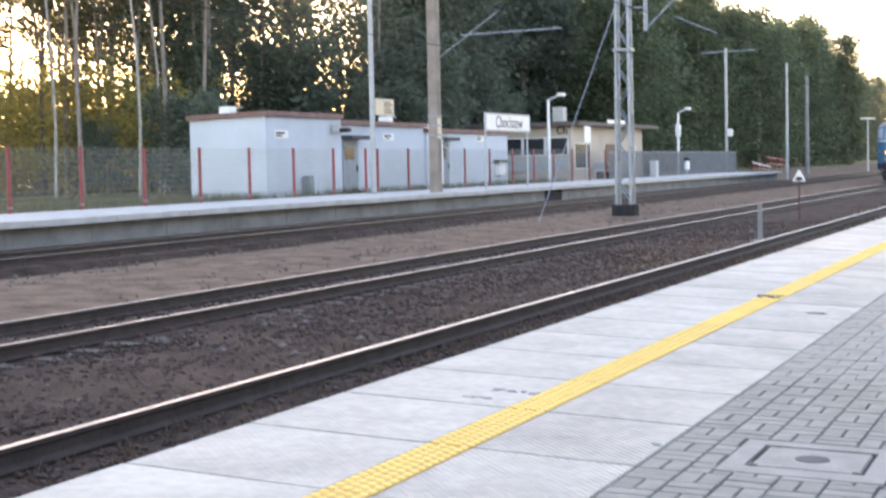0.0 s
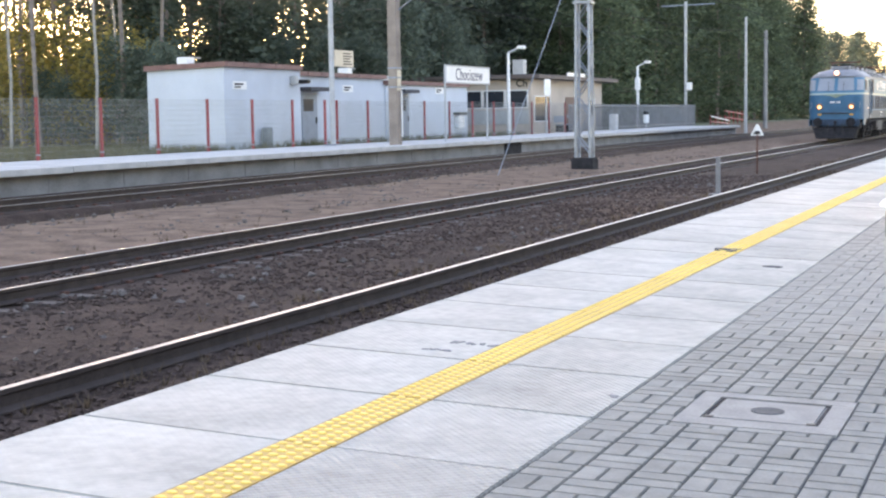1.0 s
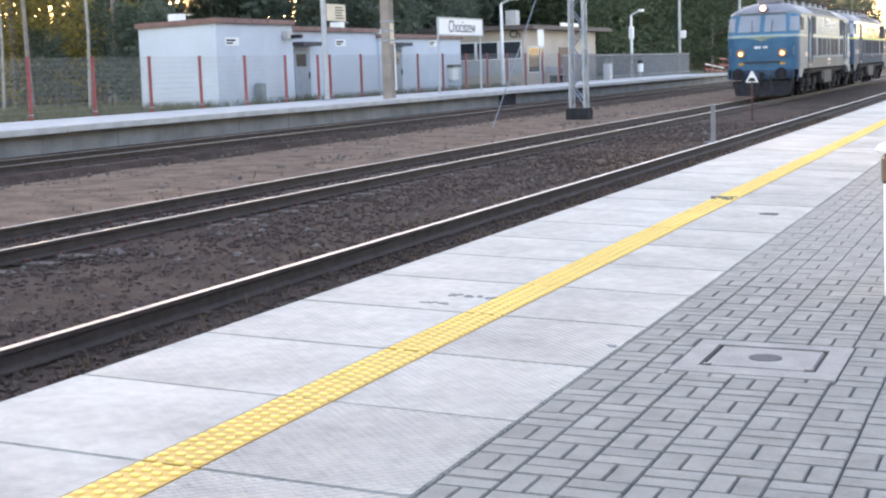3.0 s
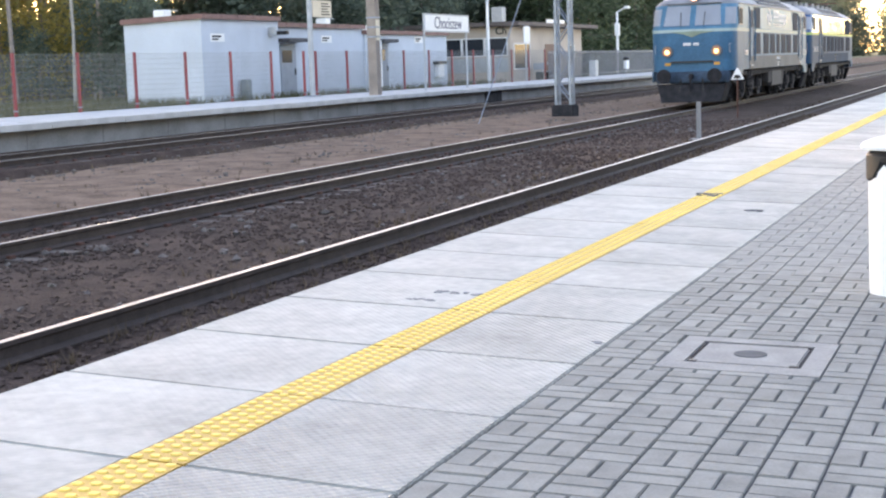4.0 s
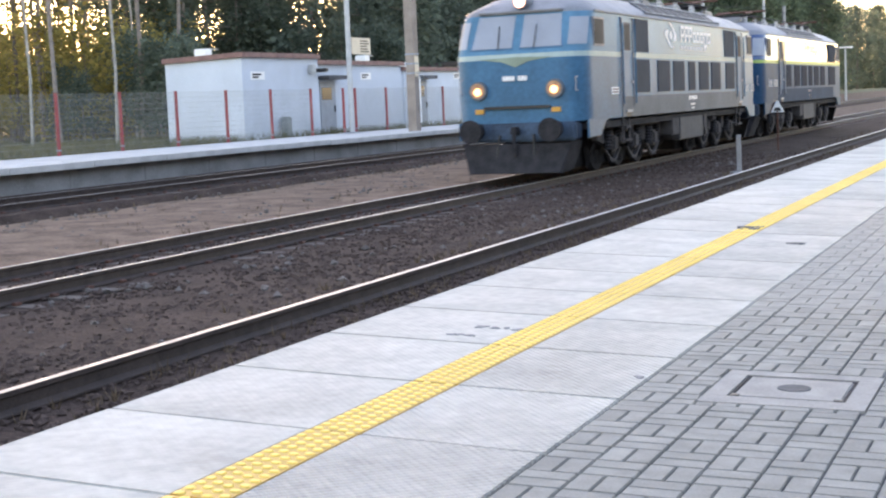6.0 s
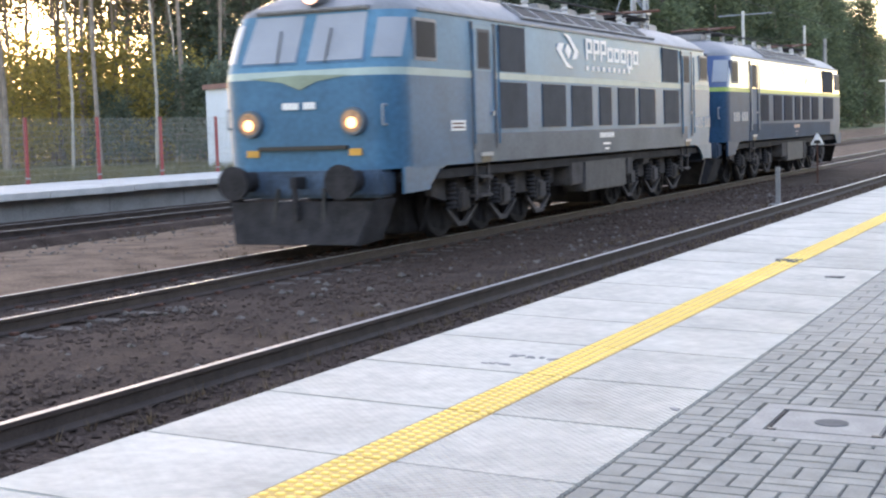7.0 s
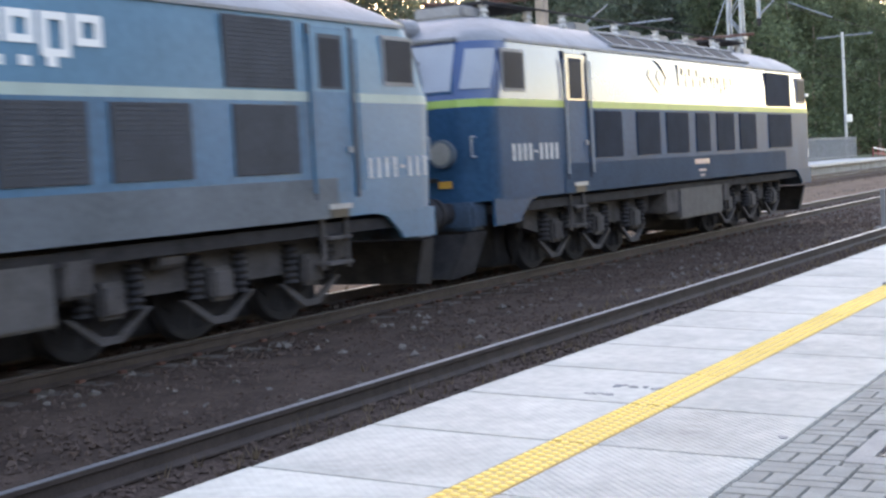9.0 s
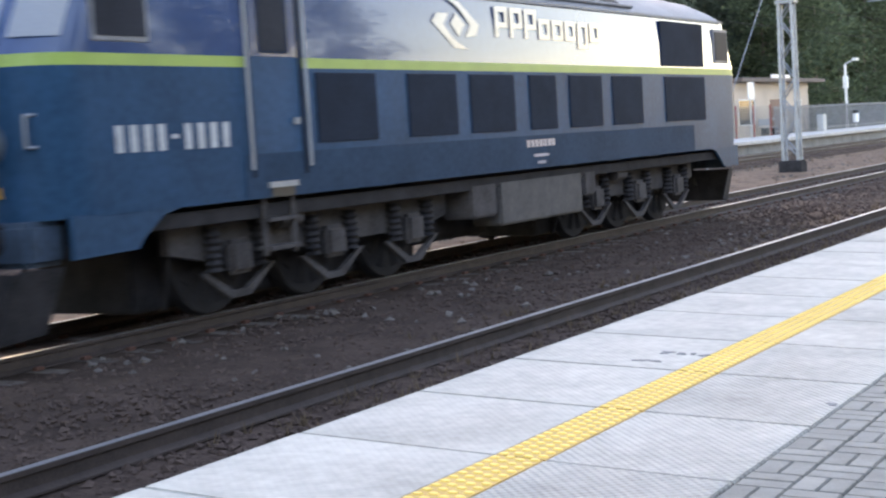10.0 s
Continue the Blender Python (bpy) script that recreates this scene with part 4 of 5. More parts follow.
    # dense wood along the line
    for k in range(118):
        y = 76 + 190 * (k / 118) ** 1.15 + q.uniform(-2, 2)
        x = -37.5 - 0.015 * y - 4.5 * (k % 3) - q.uniform(0, 3)
        if y > 95:
            x -= 8
        if math.atan2(-x, y) > radians(26):
            continue
        plant(thick[q.randrange(4)], *leafy, x, y, 0.4, q.uniform(0, 360), q.uniform(0.85, 1.12) * (1.12 if y > 95 else 1))
    for k in range(80):
        y = 70 + 250 * (k / 80) ** 1.1
        sprout(young[k % 3], -34.5 - 0.01 * y - q.uniform(0, 2.5) - (11 if y > 95 else 0), y, 0.5, q.uniform(0, 360), q.uniform(0.7, 1.2))
    for k in range(26):
        y = 245 + 7 * k
        plant(thick[q.randrange(4)], *leafy, -44 - 7 * (k % 2) + 0.02 * (y - 240) - q.uniform(0, 3), y, 0.2, q.uniform(0, 360), q.uniform(0.95, 1.15))
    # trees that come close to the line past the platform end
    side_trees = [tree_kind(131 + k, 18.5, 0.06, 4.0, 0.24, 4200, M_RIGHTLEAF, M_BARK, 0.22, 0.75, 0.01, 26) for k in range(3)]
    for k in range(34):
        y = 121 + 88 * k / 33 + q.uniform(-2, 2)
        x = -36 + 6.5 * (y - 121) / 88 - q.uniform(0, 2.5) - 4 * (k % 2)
        plant(side_trees[k % 3], "broad-crowned tree beside the line, its green paled for haze", "tree", "trees beside the line", x, y, 0.0, q.uniform(0, 360), q.uniform(0.92, 1.16))
    # the wood behind the near platform, mirrored in the locomotives' sides
    for k in range(46):
        y = -75 + 132 * k / 45
        x = 24 + 5 * (k % 3) + q.uniform(0, 3)
        if math.atan2(x, y) < radians(21):
            continue
        plant(thick[k % 4], *leafy, x, y, -0.3, q.uniform(0, 360), q.uniform(0.75, 1.0))
    me = bpy.data.meshes.new("undergrowth")
    low.to_mesh(me)
    me.materials.append(M_LEAF)
    me.materials.append(M_BARK)
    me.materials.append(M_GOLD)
    tagged(new("undergrowth", me), "dark green bushes and young trees along the wood edge, some coloured gold as if backlit", "undergrowth", kind="stuff")
    # where the line vanishes
    vs, fs = [], []
    for k in range(90):
        x, y, h = -60 + 1.4 * k + q.uniform(-1, 1), 0, q.uniform(9, 15)
        y = 340 + q.uniform(0, 60) + abs(x + 20) * 0.4
        for i in range(420):
            a, u = q.random() * 6.28, q.random()
            w = h * 0.3 * math.sin(math.pi * min(1, u * 0.8 + 0.2)) ** 0.7 * math.sqrt(q.random()) * (1 + 0.3 * math.sin(a * 3 + k))
            s, p, n = q.uniform(0.25, 0.6), Vector((x + w * math.cos(a), y + w * math.sin(a), -0.3 + h * (0.05 + 0.95 * u))), len(vs)
            turn = Euler((q.uniform(-1, 1), q.uniform(-1, 1), q.random() * 6.28)).to_matrix()
            vs += [tuple(p + turn @ Vector(e) * s) for e in ((-1, 0, 0), (0, -0.6, 0.1), (1, 0, 0), (0, 0.6, -0.1))]
            fs.append((n, n + 1, n + 2, n + 3))
    me = bpy.data.meshes.new("far_woods")
    me.from_pydata(vs, [], fs)
    me.materials.append(M_LEAF)
    tagged(new("far_woods", me), "distant dark green wood where the line vanishes", "woods", kind="stuff")


def ground_plants():
    """Dry tufts along the rails and grass behind the fence."""
    def tufts(name, spots, material, label, h):
        vs, fs = [], []
        for x, y, z in spots:
            for b in range(7):
                a, l, w = rnd.random() * 6.28, h * rnd.uniform(0.5, 1.3), 0.006 + 0.012 * h
                dx, dy = math.cos(a), math.sin(a)
                k = len(vs)
                o = rnd.uniform(0, 0.05)
                vs += [(x + dx * o - dy * w, y + dy * o + dx * w, z), (x + dx * o + dy * w, y + dy * o - dx * w, z), (x + dx * (o + l * 0.55), y + dy * (o + l * 0.55), z + l)]
                fs.append((k, k + 1, k + 2))
        me = bpy.data.meshes.new(name)
        me.from_pydata(vs, [], fs)
        me.materials.append(material)
        tagged(new(name, me), label, "grass", kind="stuff")
    tufts("dry_grass", [(rnd.uniform(-6.1, -5.55), rnd.uniform(7, 45), -0.18) for _ in range(300)] + [(rnd.gauss(-6.9, 0.25), rnd.uniform(10, 60), -0.17) for _ in range(170)]
          + [(rnd.uniform(-17.6, -12.2), rnd.uniform(16, 90), -0.12) for _ in range(620)], M_DRY, "sparse dry grass tufts along the rails", 0.1)
    tufts("meadow_grass", [(rnd.uniform(-36, -25.9), rnd.uniform(28, 75), 0.58) for _ in range(5000)], M_NEEDLE, "short green grass behind the platform fence", 0.3)


# ---- locomotives: y = 0 at the front face, body to y = 18.12 ----
LEN = 18.12
RINGS = [(1.2, 1.49, 0.03), (1.66, 1.5, 0.0), (2.3, 1.5, -0.03), (2.545, 1.5, -0.05), (2.655, 1.5, -0.02), (3.1, 1.495, 0.19), (3.5, 1.47, 0.4), (3.57, 1.42, 0.42), (3.68, 1.3, 0.62), (3.86, 1.02, 1.0), (3.97, 0.7, 1.5), (4.03, 0.3, 2.1)]


def outline(w, e):
    """Half a plan ring at one end: flat face and rounded corner, x from -w to w."""
    r, ry = min(0.5, w * 0.6), 0.62
    pts = []
    for k in range(7):
        a = radians(90 * k / 6)
        pts.append((w - r + r * math.sin(a), e + ry - ry * math.cos(a)))
    left = [(-x, y) for x, y in reversed(pts)]
    return left + pts


def shell(bm, i0, i1, cap=False):
    rings = []
    for z, w, e in RINGS[i0:i1 + 1]:
        front = outline(w, e)
        back = [(x, LEN - y) for x, y in reversed(front)]
        rings.append([bm.verts.new((x, y, z)) for x, y in front + back])
    for a, b in zip(rings, rings[1:]):
        k = len(a)
        for i in range(k):
            bm.faces.new((a[i], a[(i + 1) % k], b[(i + 1) % k], b[i]))
    if cap:
        bm.faces.new(rings[-1])
    return bm


def louvre(bm, x, y0, y1, z0, z1, s):
    """A framed grille on the side s of the body."""
    a, b = sorted((s * x, s * (x + 0.012)))
    box(bm, a, b, y0, y1, z0, z1)
    a, b = sorted((s * (x + 0.012), s * (x + 0.017)))
    n = int((z1 - z0) / 0.045)
    for k in range(n):
        z = z0 + (z1 - z0) * (k + 0.3) / n
        box(bm, a, b, y0 + 0.02, y1 - 0.02, z, z + 0.028)
    return bm


def locomotive(name, label, c):
    t = thing(name, label, "locomotive")
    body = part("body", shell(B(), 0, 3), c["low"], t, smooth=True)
    part("stripe", shell(B(), 3, 4), c["stripe"], t)
    part("upper_body", shell(B(), 4, 6), c["up"], t, smooth=True)
    part("roof", shell(B(), 6, len(RINGS) - 1, True), M_LOCOROOF, t, "grey dusty roof", True)
    fl = B()
    box(fl, -1.4, 1.4, 0.5, LEN - 0.5, 1.0, 1.14)
    part("underframe", fl, M_DARK, t)
    # drip rail above the sides
    for s in (-1, 1):
        part("gutter", box(B(), min(s * 1.46, s * 1.5), max(s * 1.46, s * 1.5), 0.9, LEN - 0.9, 3.49, 3.53), M_LOCOROOF, t)
    # grey lower side band, doors, grilles, cab windows on both sides
    for s in (-1, 1):
        def side(bm, x0, x1, y0, y1, z0, z1, bev=0.0):
            a, b = sorted((s * x0, s * x1))
            return box(bm, a, b, y0, y1, z0, z1, bev)
        part("lower_panel", side(B(), 1.49, 1.506, 2.75, 15.5, 1.2, 1.66), c["skirt"], t)
        for y0, y1 in c["grilles"]:
            part("louvre", louvre(B(), 1.503, y0, y1, 1.74, 2.5, s), c["grille"], t)
        for y0, y1 in c["high_grilles"]:
            part("louvre", louvre(B(), 1.5, y0, y1, 2.68, 3.44, s), c["grille"], t)
        for y0 in c["doors"]:
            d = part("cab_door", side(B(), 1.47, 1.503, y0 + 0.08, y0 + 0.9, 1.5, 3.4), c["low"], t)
            part("door_window", side(B(), 1.504, 1.512, y0 + 0.27, y0 + 0.7, 2.72, 3.28, 0.003), M_SIDEGLASS, d)
            part("door_upper", side(B(), 1.5, 1.5065, y0 + 0.09, y0 + 0.89, 2.66, 3.39), c["up"], d)
            # dark strips carry the shade along both sides of the door recess
            for e in (y0 + 0.0, y0 + 0.905):
                part("door_edge_shade", side(B(), 1.485, 1.511, e, e + 0.075, 1.42, 3.43), c["shade_frame"], d)
            part("door_pane_frame", side(B(), 1.503, 1.5085, y0 + 0.22, y0 + 0.75, 2.69, 3.33, 0.002), c["shade_frame"], d)
            part("door_handle", side(B(), 1.51, 1.54, y0 + 0.75, y0 + 0.83, 1.95, 2.02), M_GALV, d)
            for y in (y0 - 0.03, y0 + 0.98):
                part("handrail", rod(B(), (s * 1.55, y, 1.5), (s * 1.55, y, 3.3), 0.018), c["rail"], t)
            part("step_plate", side(B(), 1.3, 1.53, y0 + 0.25, y0 + 0.75, 1.3, 1.36), M_GALV, t)
            # no opening: a thin black plate paints the dark inside of the step hole
            part("step_hole", side(B(), 1.5, 1.512, y0 + 0.3, y0 + 0.7, 1.2, 1.31), M_BLACK, t)
            for z in (0.95, 0.65):
                part("step", side(B(), 1.3, 1.5, y0 + 0.25, y0 + 0.75, z, z + 0.04), M_GREASE, t)
            for y in (y0 + 0.25, y0 + 0.75):
                part("step_hanger", side(B(), 1.4, 1.44, y - 0.03, y + 0.03, 0.6, 1.3), M_GREASE, t)
        for y0, y1 in ((0.74, 1.4),):
            for m in (0, 1):
                a, b = (y0, y1) if not m else (LEN - y1, LEN - y0)
                fr = part("cab_window", side(B(), 1.47, 1.512, a - 0.05, b + 0.05, 2.76, 3.38, 0.01), M_LOCOROOF, t)
                part("pane", side(B(), 1.512, 1.52, a, b, 2.81, 3.33), M_SIDEGLASS, fr)
        # glazed strip in the roof slope
        for k in range(8):
            y0 = 5.4 + 0.95 * k
            q = [(s * 1.31, y0, 3.665), (s * 1.31, y0 + 0.8, 3.665), (s * 1.05, y0 + 0.8, 3.84), (s * 1.05, y0, 3.84)]
            part("roof_window", plate(B(), q if s > 0 else q[::-1], 0.035), M_ROOFGLASS, t)
            for y in (y0 - 0.09,):
                q = [(s * 1.345, y, 3.63), (s * 1.345, y + 0.06, 3.63), (s * 1.02, y + 0.06, 3.86), (s * 1.02, y, 3.86)]
                part("roof_window_bar", plate(B(), q if s > 0 else q[::-1], 0.05), M_LOCOROOF, t)
        for z, x in ((3.62, 1.36), (3.88, 1.0)):
            part("roof_rail", rod(B(), (s * (x + 0.03), 5.2, z + 0.02), (s * (x + 0.03), 13.2, z + 0.02), 0.03), M_LOCOROOF, t)
    # both ends
    for m in (0, 1):
        turn = Matrix.Identity(4) if not m else Matrix.Translation((0, LEN, 0)) @ pose(0, 0, 0, 0, 0, 180)

        def end(name, bm, material, parent=t, label="", smooth=False):
            bmesh.ops.transform(bm, matrix=turn, verts=bm.verts)
            return part(name, bm, material, parent, label, smooth)
        for s in (-1, 1):
            q = [(s * 0.1, 0.035, 2.77), (s * 1.0, 0.035, 2.77), (s * 0.93, 0.392, 3.46), (s * 0.1, 0.392, 3.46)]
            g = [(s * 0.07, 0.022, 2.74), (s * 1.04, 0.022, 2.74), (s * 0.96, 0.41, 3.49), (s * 0.07, 0.41, 3.49)]
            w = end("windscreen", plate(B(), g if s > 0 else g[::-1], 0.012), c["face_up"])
            end("pane", plate(B(), q if s > 0 else q[::-1], 0.025), M_SKYGLASS, w)
            end("wiper", rod(B(), (s * 0.4, -0.005, 2.75), (s * 0.42, 0.2, 3.25), 0.012), M_BLACK, w)
            # corner window, turned with the body
            cw = B()
            rows = []
            for z, w, e in ((2.8, 1.498, 0.048), (3.1, 1.495, 0.19), (3.38, 1.478, 0.337)):
                row = []
                for k in range(6):
                    a = radians(15 + 9.5 * k)
                    row.append(cw.verts.new((s * (w - 0.5 + 0.514 * math.sin(a)), e + 0.62 - 0.634 * math.cos(a) - 0.006, z)))
                rows.append(row)
            for r0, r1 in zip(rows, rows[1:]):
                for k in range(5):
                    cw.faces.new((r0[k], r0[k + 1], r1[k + 1], r1[k]))
            bmesh.ops.recalc_face_normals(cw, faces=cw.faces)
            end("corner_window", cw, M_SKYGLASS, smooth=True)
            hl = end("headlight", rod(B(), (s * 0.86, -0.1, 1.9), (s * 0.86, 0.05, 1.9), 0.2, 0.21, 24), c["ring"], smooth=True)
            lit = c["lit"] and not m
            end("lens", rod(B(), (s * 0.86, -0.108, 1.9), (s * 0.86, -0.09, 1.9), 0.16, n=24), M_REFLECTOR if lit else M_LAMPOFF, hl, smooth=True)
            end("bulb", rod(B(), (s * 0.86, -0.113, 1.88), (s * 0.86, -0.1, 1.88), 0.08, n=20), M_LAMPGLASS if lit else M_LAMPOFF, hl, "glowing headlight" if lit else "", True)
            end("marker_plate", box(B(), s * 0.86 - 0.1, s * 0.86 + 0.1, -0.02, 0.03, 1.41, 1.51), M_AMBER, t, "amber plate")
            gr = rod(B(), (s * 1.3, 0.02, 1.84), (s * 1.3, 0.02, 2.12), 0.016)
            for z in (1.84, 2.12):
                rod(gr, (s * 1.3, 0.02, z), (s * 1.31, 0.13, z), 0.016)
            end("grab_rail", gr, M_GALV)
            bf = end("buffer", rod(B(), (s * 0.88, -0.42, 1.05), (s * 0.88, 0.1, 1.05), 0.12, 0.16, 16), M_DARK, smooth=True)
            end("buffer_head", rod(B(), (s * 0.88, -0.56, 1.05), (s * 0.88, -0.42, 1.05), 0.25, 0.23, 24), M_DARK, bf, smooth=True)
            end("brake_hose", rod(B(), (s * 0.38, -0.12, 0.95), (s * 0.42, -0.2, 0.45), 0.03), M_BLACK)
        lp = end("top_light", rod(B(), (0, 0.34, 3.76), (0, 0.75, 3.76), 0.15, 0.17, 20), M_LOCOROOF, smooth=True)
        end("lens", rod(B(), (0, 0.328, 3.76), (0, 0.345, 3.76), 0.125, n=20), M_TOPLAMP if c["lit"] and not m else M_LAMPOFF, lp)
        end("brow", box(B(), -0.95, 0.95, 0.33, 0.5, 3.52, 3.57, 0.02), M_LOCOROOF)
        # the pale chevron dips in the middle of the face
        ch = [(-0.85, 0, 2.56), (-0.3, 0, 2.49), (0, 0, 2.37), (0.3, 0, 2.49), (0.85, 0, 2.56), (0, 0, 2.585)]
        end("chevron", plate(B(), [(x, -0.062, z) for x, _, z in ch], 0.006), c["chev"])
        end("ledge", box(B(), -0.75, 0.75, -0.06, 0.0, 1.5, 1.56, 0.01), M_BLACK)
        end("buffer_beam", box(B(), -1.3, 1.3, -0.06, 0.4, 0.8, 1.2, 0.05), c["beam"])
        end("coupling_hook", box(B(), -0.06, 0.06, -0.35, 0.0, 0.95, 1.12, 0.02), M_DARK)
        end("screw_coupling", rod(B(), (0, -0.3, 1.0), (0, -0.25, 0.5), 0.045), M_DARK)
        pl = [(-1.2, -0.1, 0.75), (1.2, -0.1, 0.75), (1.0, -0.3, 0.14), (-1.0, -0.3, 0.14)]
        end("snow_plough", plate(B(), pl[::-1], 0.03), M_DARK, t, "rusty dark snow plough")
        for s in (-1, 1):
            q = [(s * 1.2, -0.1, 0.78), (s * 1.28, 0.35, 0.78), (s * 1.1, 0.25, 0.2), (s * 1.0, -0.3, 0.14)]
            end("plough_side", plate(B(), q if s < 0 else q[::-1], 0.03), M_DARK)
            cheek = [(0.3, 1.22), (1.85, 1.22), (1.5, 1.15), (1.2, 0.95), (1.12, 0.86), (0.3, 0.84)]
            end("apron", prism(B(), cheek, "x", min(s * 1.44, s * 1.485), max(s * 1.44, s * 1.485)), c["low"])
        # fleet number on the face and sides as plain blocks of each character
        for k in range(8):
            if k != 4:
                end("number_block", box(B(), -0.27 + 0.07 * k - 0.026, -0.27 + 0.07 * k + 0.026, -0.062, -0.04, 2.09, 2.19), M_WHITE)
    # pantographs, insulators and boxes on the roof
    for y in (3.0, 14.6):
        p = part("pantograph", box(B(), -0.55, 0.55, y - 0.9, y + 0.9, 4.2, 4.26), M_DARK, t, "folded red-brown pantograph")
        for x in (-0.5, 0.5):
            part("arm", rod(B(), (x, y - 0.9, 4.3), (x * 0.8, y + 1.0, 4.42), 0.03), M_CLIP, p)
            for dy in (-0.8, 0.8):
                part("insulator", turned(B(), x, y + dy, [(0.09 - 0.04 * (k % 2), 3.92 + 0.045 * k) for k in range(7)], 10), M_CONC_PALE, p)
        part("bow", rod(B(), (-0.85, y + 1.0, 4.44), (0.85, y + 1.0, 4.44), 0.035), M_CLIP, p)
    for y in (1.9, 6.2, 8.8, 10.4, 12.2, 16.3):
        part("roof_box", box(B(), -0.4, 0.45, y - 0.3, y + 0.4, 3.98, 4.17, 0.03), M_LOCOROOF, t)
    for y in (5.0, 7.4, 9.6, 11.4, 13.2):
        part("insulator", turned(B(), 0.6, y, [(0.085 - 0.04 * (k % 2), 3.93 + 0.045 * k) for k in range(7)], 10), M_CONC_PALE, t)
    part("roof_conductor", rod(B(), (0.6, 2.5, 4.24), (0.6, 15.6, 4.24), 0.02), M_DARK, t)
    # running gear
    for yc in (4.6, LEN - 4.6):
        # solid block set low to stand in for brake rigging and the shade beneath
        bg = part("bogie", box(B(), -0.62, 0.62, yc - 2.7, yc + 2.7, 0.13, 0.98, 0.03), M_DARK, t, "dark greasy three-axle bogie")
        for s in (-1, 1):
            fr = B()
            a, b = sorted((s * 1.02, s * 1.14))
            prism(fr, [(yc - 2.7, 1.0), (yc - 2.7, 0.72), (yc - 2.1, 0.6), (yc + 2.1, 0.6), (yc + 2.7, 0.72), (yc + 2.7, 1.0)], "x", a, b)
            part("side_frame", fr, M_GREASE, bg)
            for dy in (-1.72, 0, 1.72):
                a, b = sorted((s * 1.14, s * 1.3))
                part("axle_box", box(B(), a, b, yc + dy - 0.19, yc + dy + 0.19, 0.44, 0.8, 0.05), M_GREASE, bg)
                for d2 in (-0.38, 0.38):
                    part("spring", turned(B(), s * 1.2, yc + dy + d2, [(0.1 - 0.035 * (k % 2), 0.5 + 0.037 * k) for k in range(13)], 10), M_DARK, bg)
                tie = B()
                prism(tie, [(yc + dy - 0.62, 0.5), (yc + dy - 0.55, 0.5), (yc + dy - 0.1, 0.27), (yc + dy + 0.1, 0.27), (yc + dy + 0.55, 0.5), (yc + dy + 0.62, 0.5), (yc + dy + 0.16, 0.2), (yc + dy - 0.16, 0.2)], "x", *sorted((s * 1.16, s * 1.22)))
                part("axle_tie", tie, M_GREASE, bg)
            part("sand_pipe", rod(B(), (s * 1.05, yc - 2.6, 0.7), (s * 0.8, yc - 2.45, 0.15), 0.025), M_DARK, bg)
            part("brake_cylinder", rod(B(), (s * 1.25, yc - 1.1, 0.95), (s * 1.25, yc - 0.7, 0.95), 0.1, n=12), M_GREASE, bg)
    for s in (-1, 1):
        for a, b, z0, m in ((7.5, 8.2, 0.62, M_GREASE), (8.3, 10.9, 0.47, M_CASE), (11.0, 11.4, 0.7, M_GREASE)):
            x0, x1 = sorted((s * 0.95, s * 1.42))
            part("equipment_box", box(B(), x0, x1, a, b, z0, 1.08, 0.03), m, t)
        part("air_tank", rod(B(), (s * 0.6, 7.2, 0.55), (s * 0.6, 9.0, 0.55), 0.24, n=16), M_DARK, t, smooth=True)
    wheels = []
    for yc in (4.6, LEN - 4.6):
        for dy in (-1.72, 0, 1.72):
            w = B()
            for s in (-1, 1):
                rod(w, (s * 0.68, 0, 0), (s * 0.815, 0, 0), 0.625, 0.6, 32)
                rod(w, (s * 0.815, 0, 0), (s * 0.86, 0, 0), 0.16, 0.13, 14)
                for k in range(9):
                    q = k * 6.283 / 9
                    rod(w, (s * 0.83, 0.17 * math.cos(q), 0.17 * math.sin(q)), (s * 0.83, 0.5 * math.cos(q), 0.5 * math.sin(q)), 0.045, 0.035, 6)
            rod(w, (-0.7, 0, 0), (0.7, 0, 0), 0.09, n=12)
            o = part("wheelset", w, M_DARK, t, smooth=True)
            o.location = (0, yc + dy, 0.625)
            wheels.append((o, yc + dy))
    return t, wheels


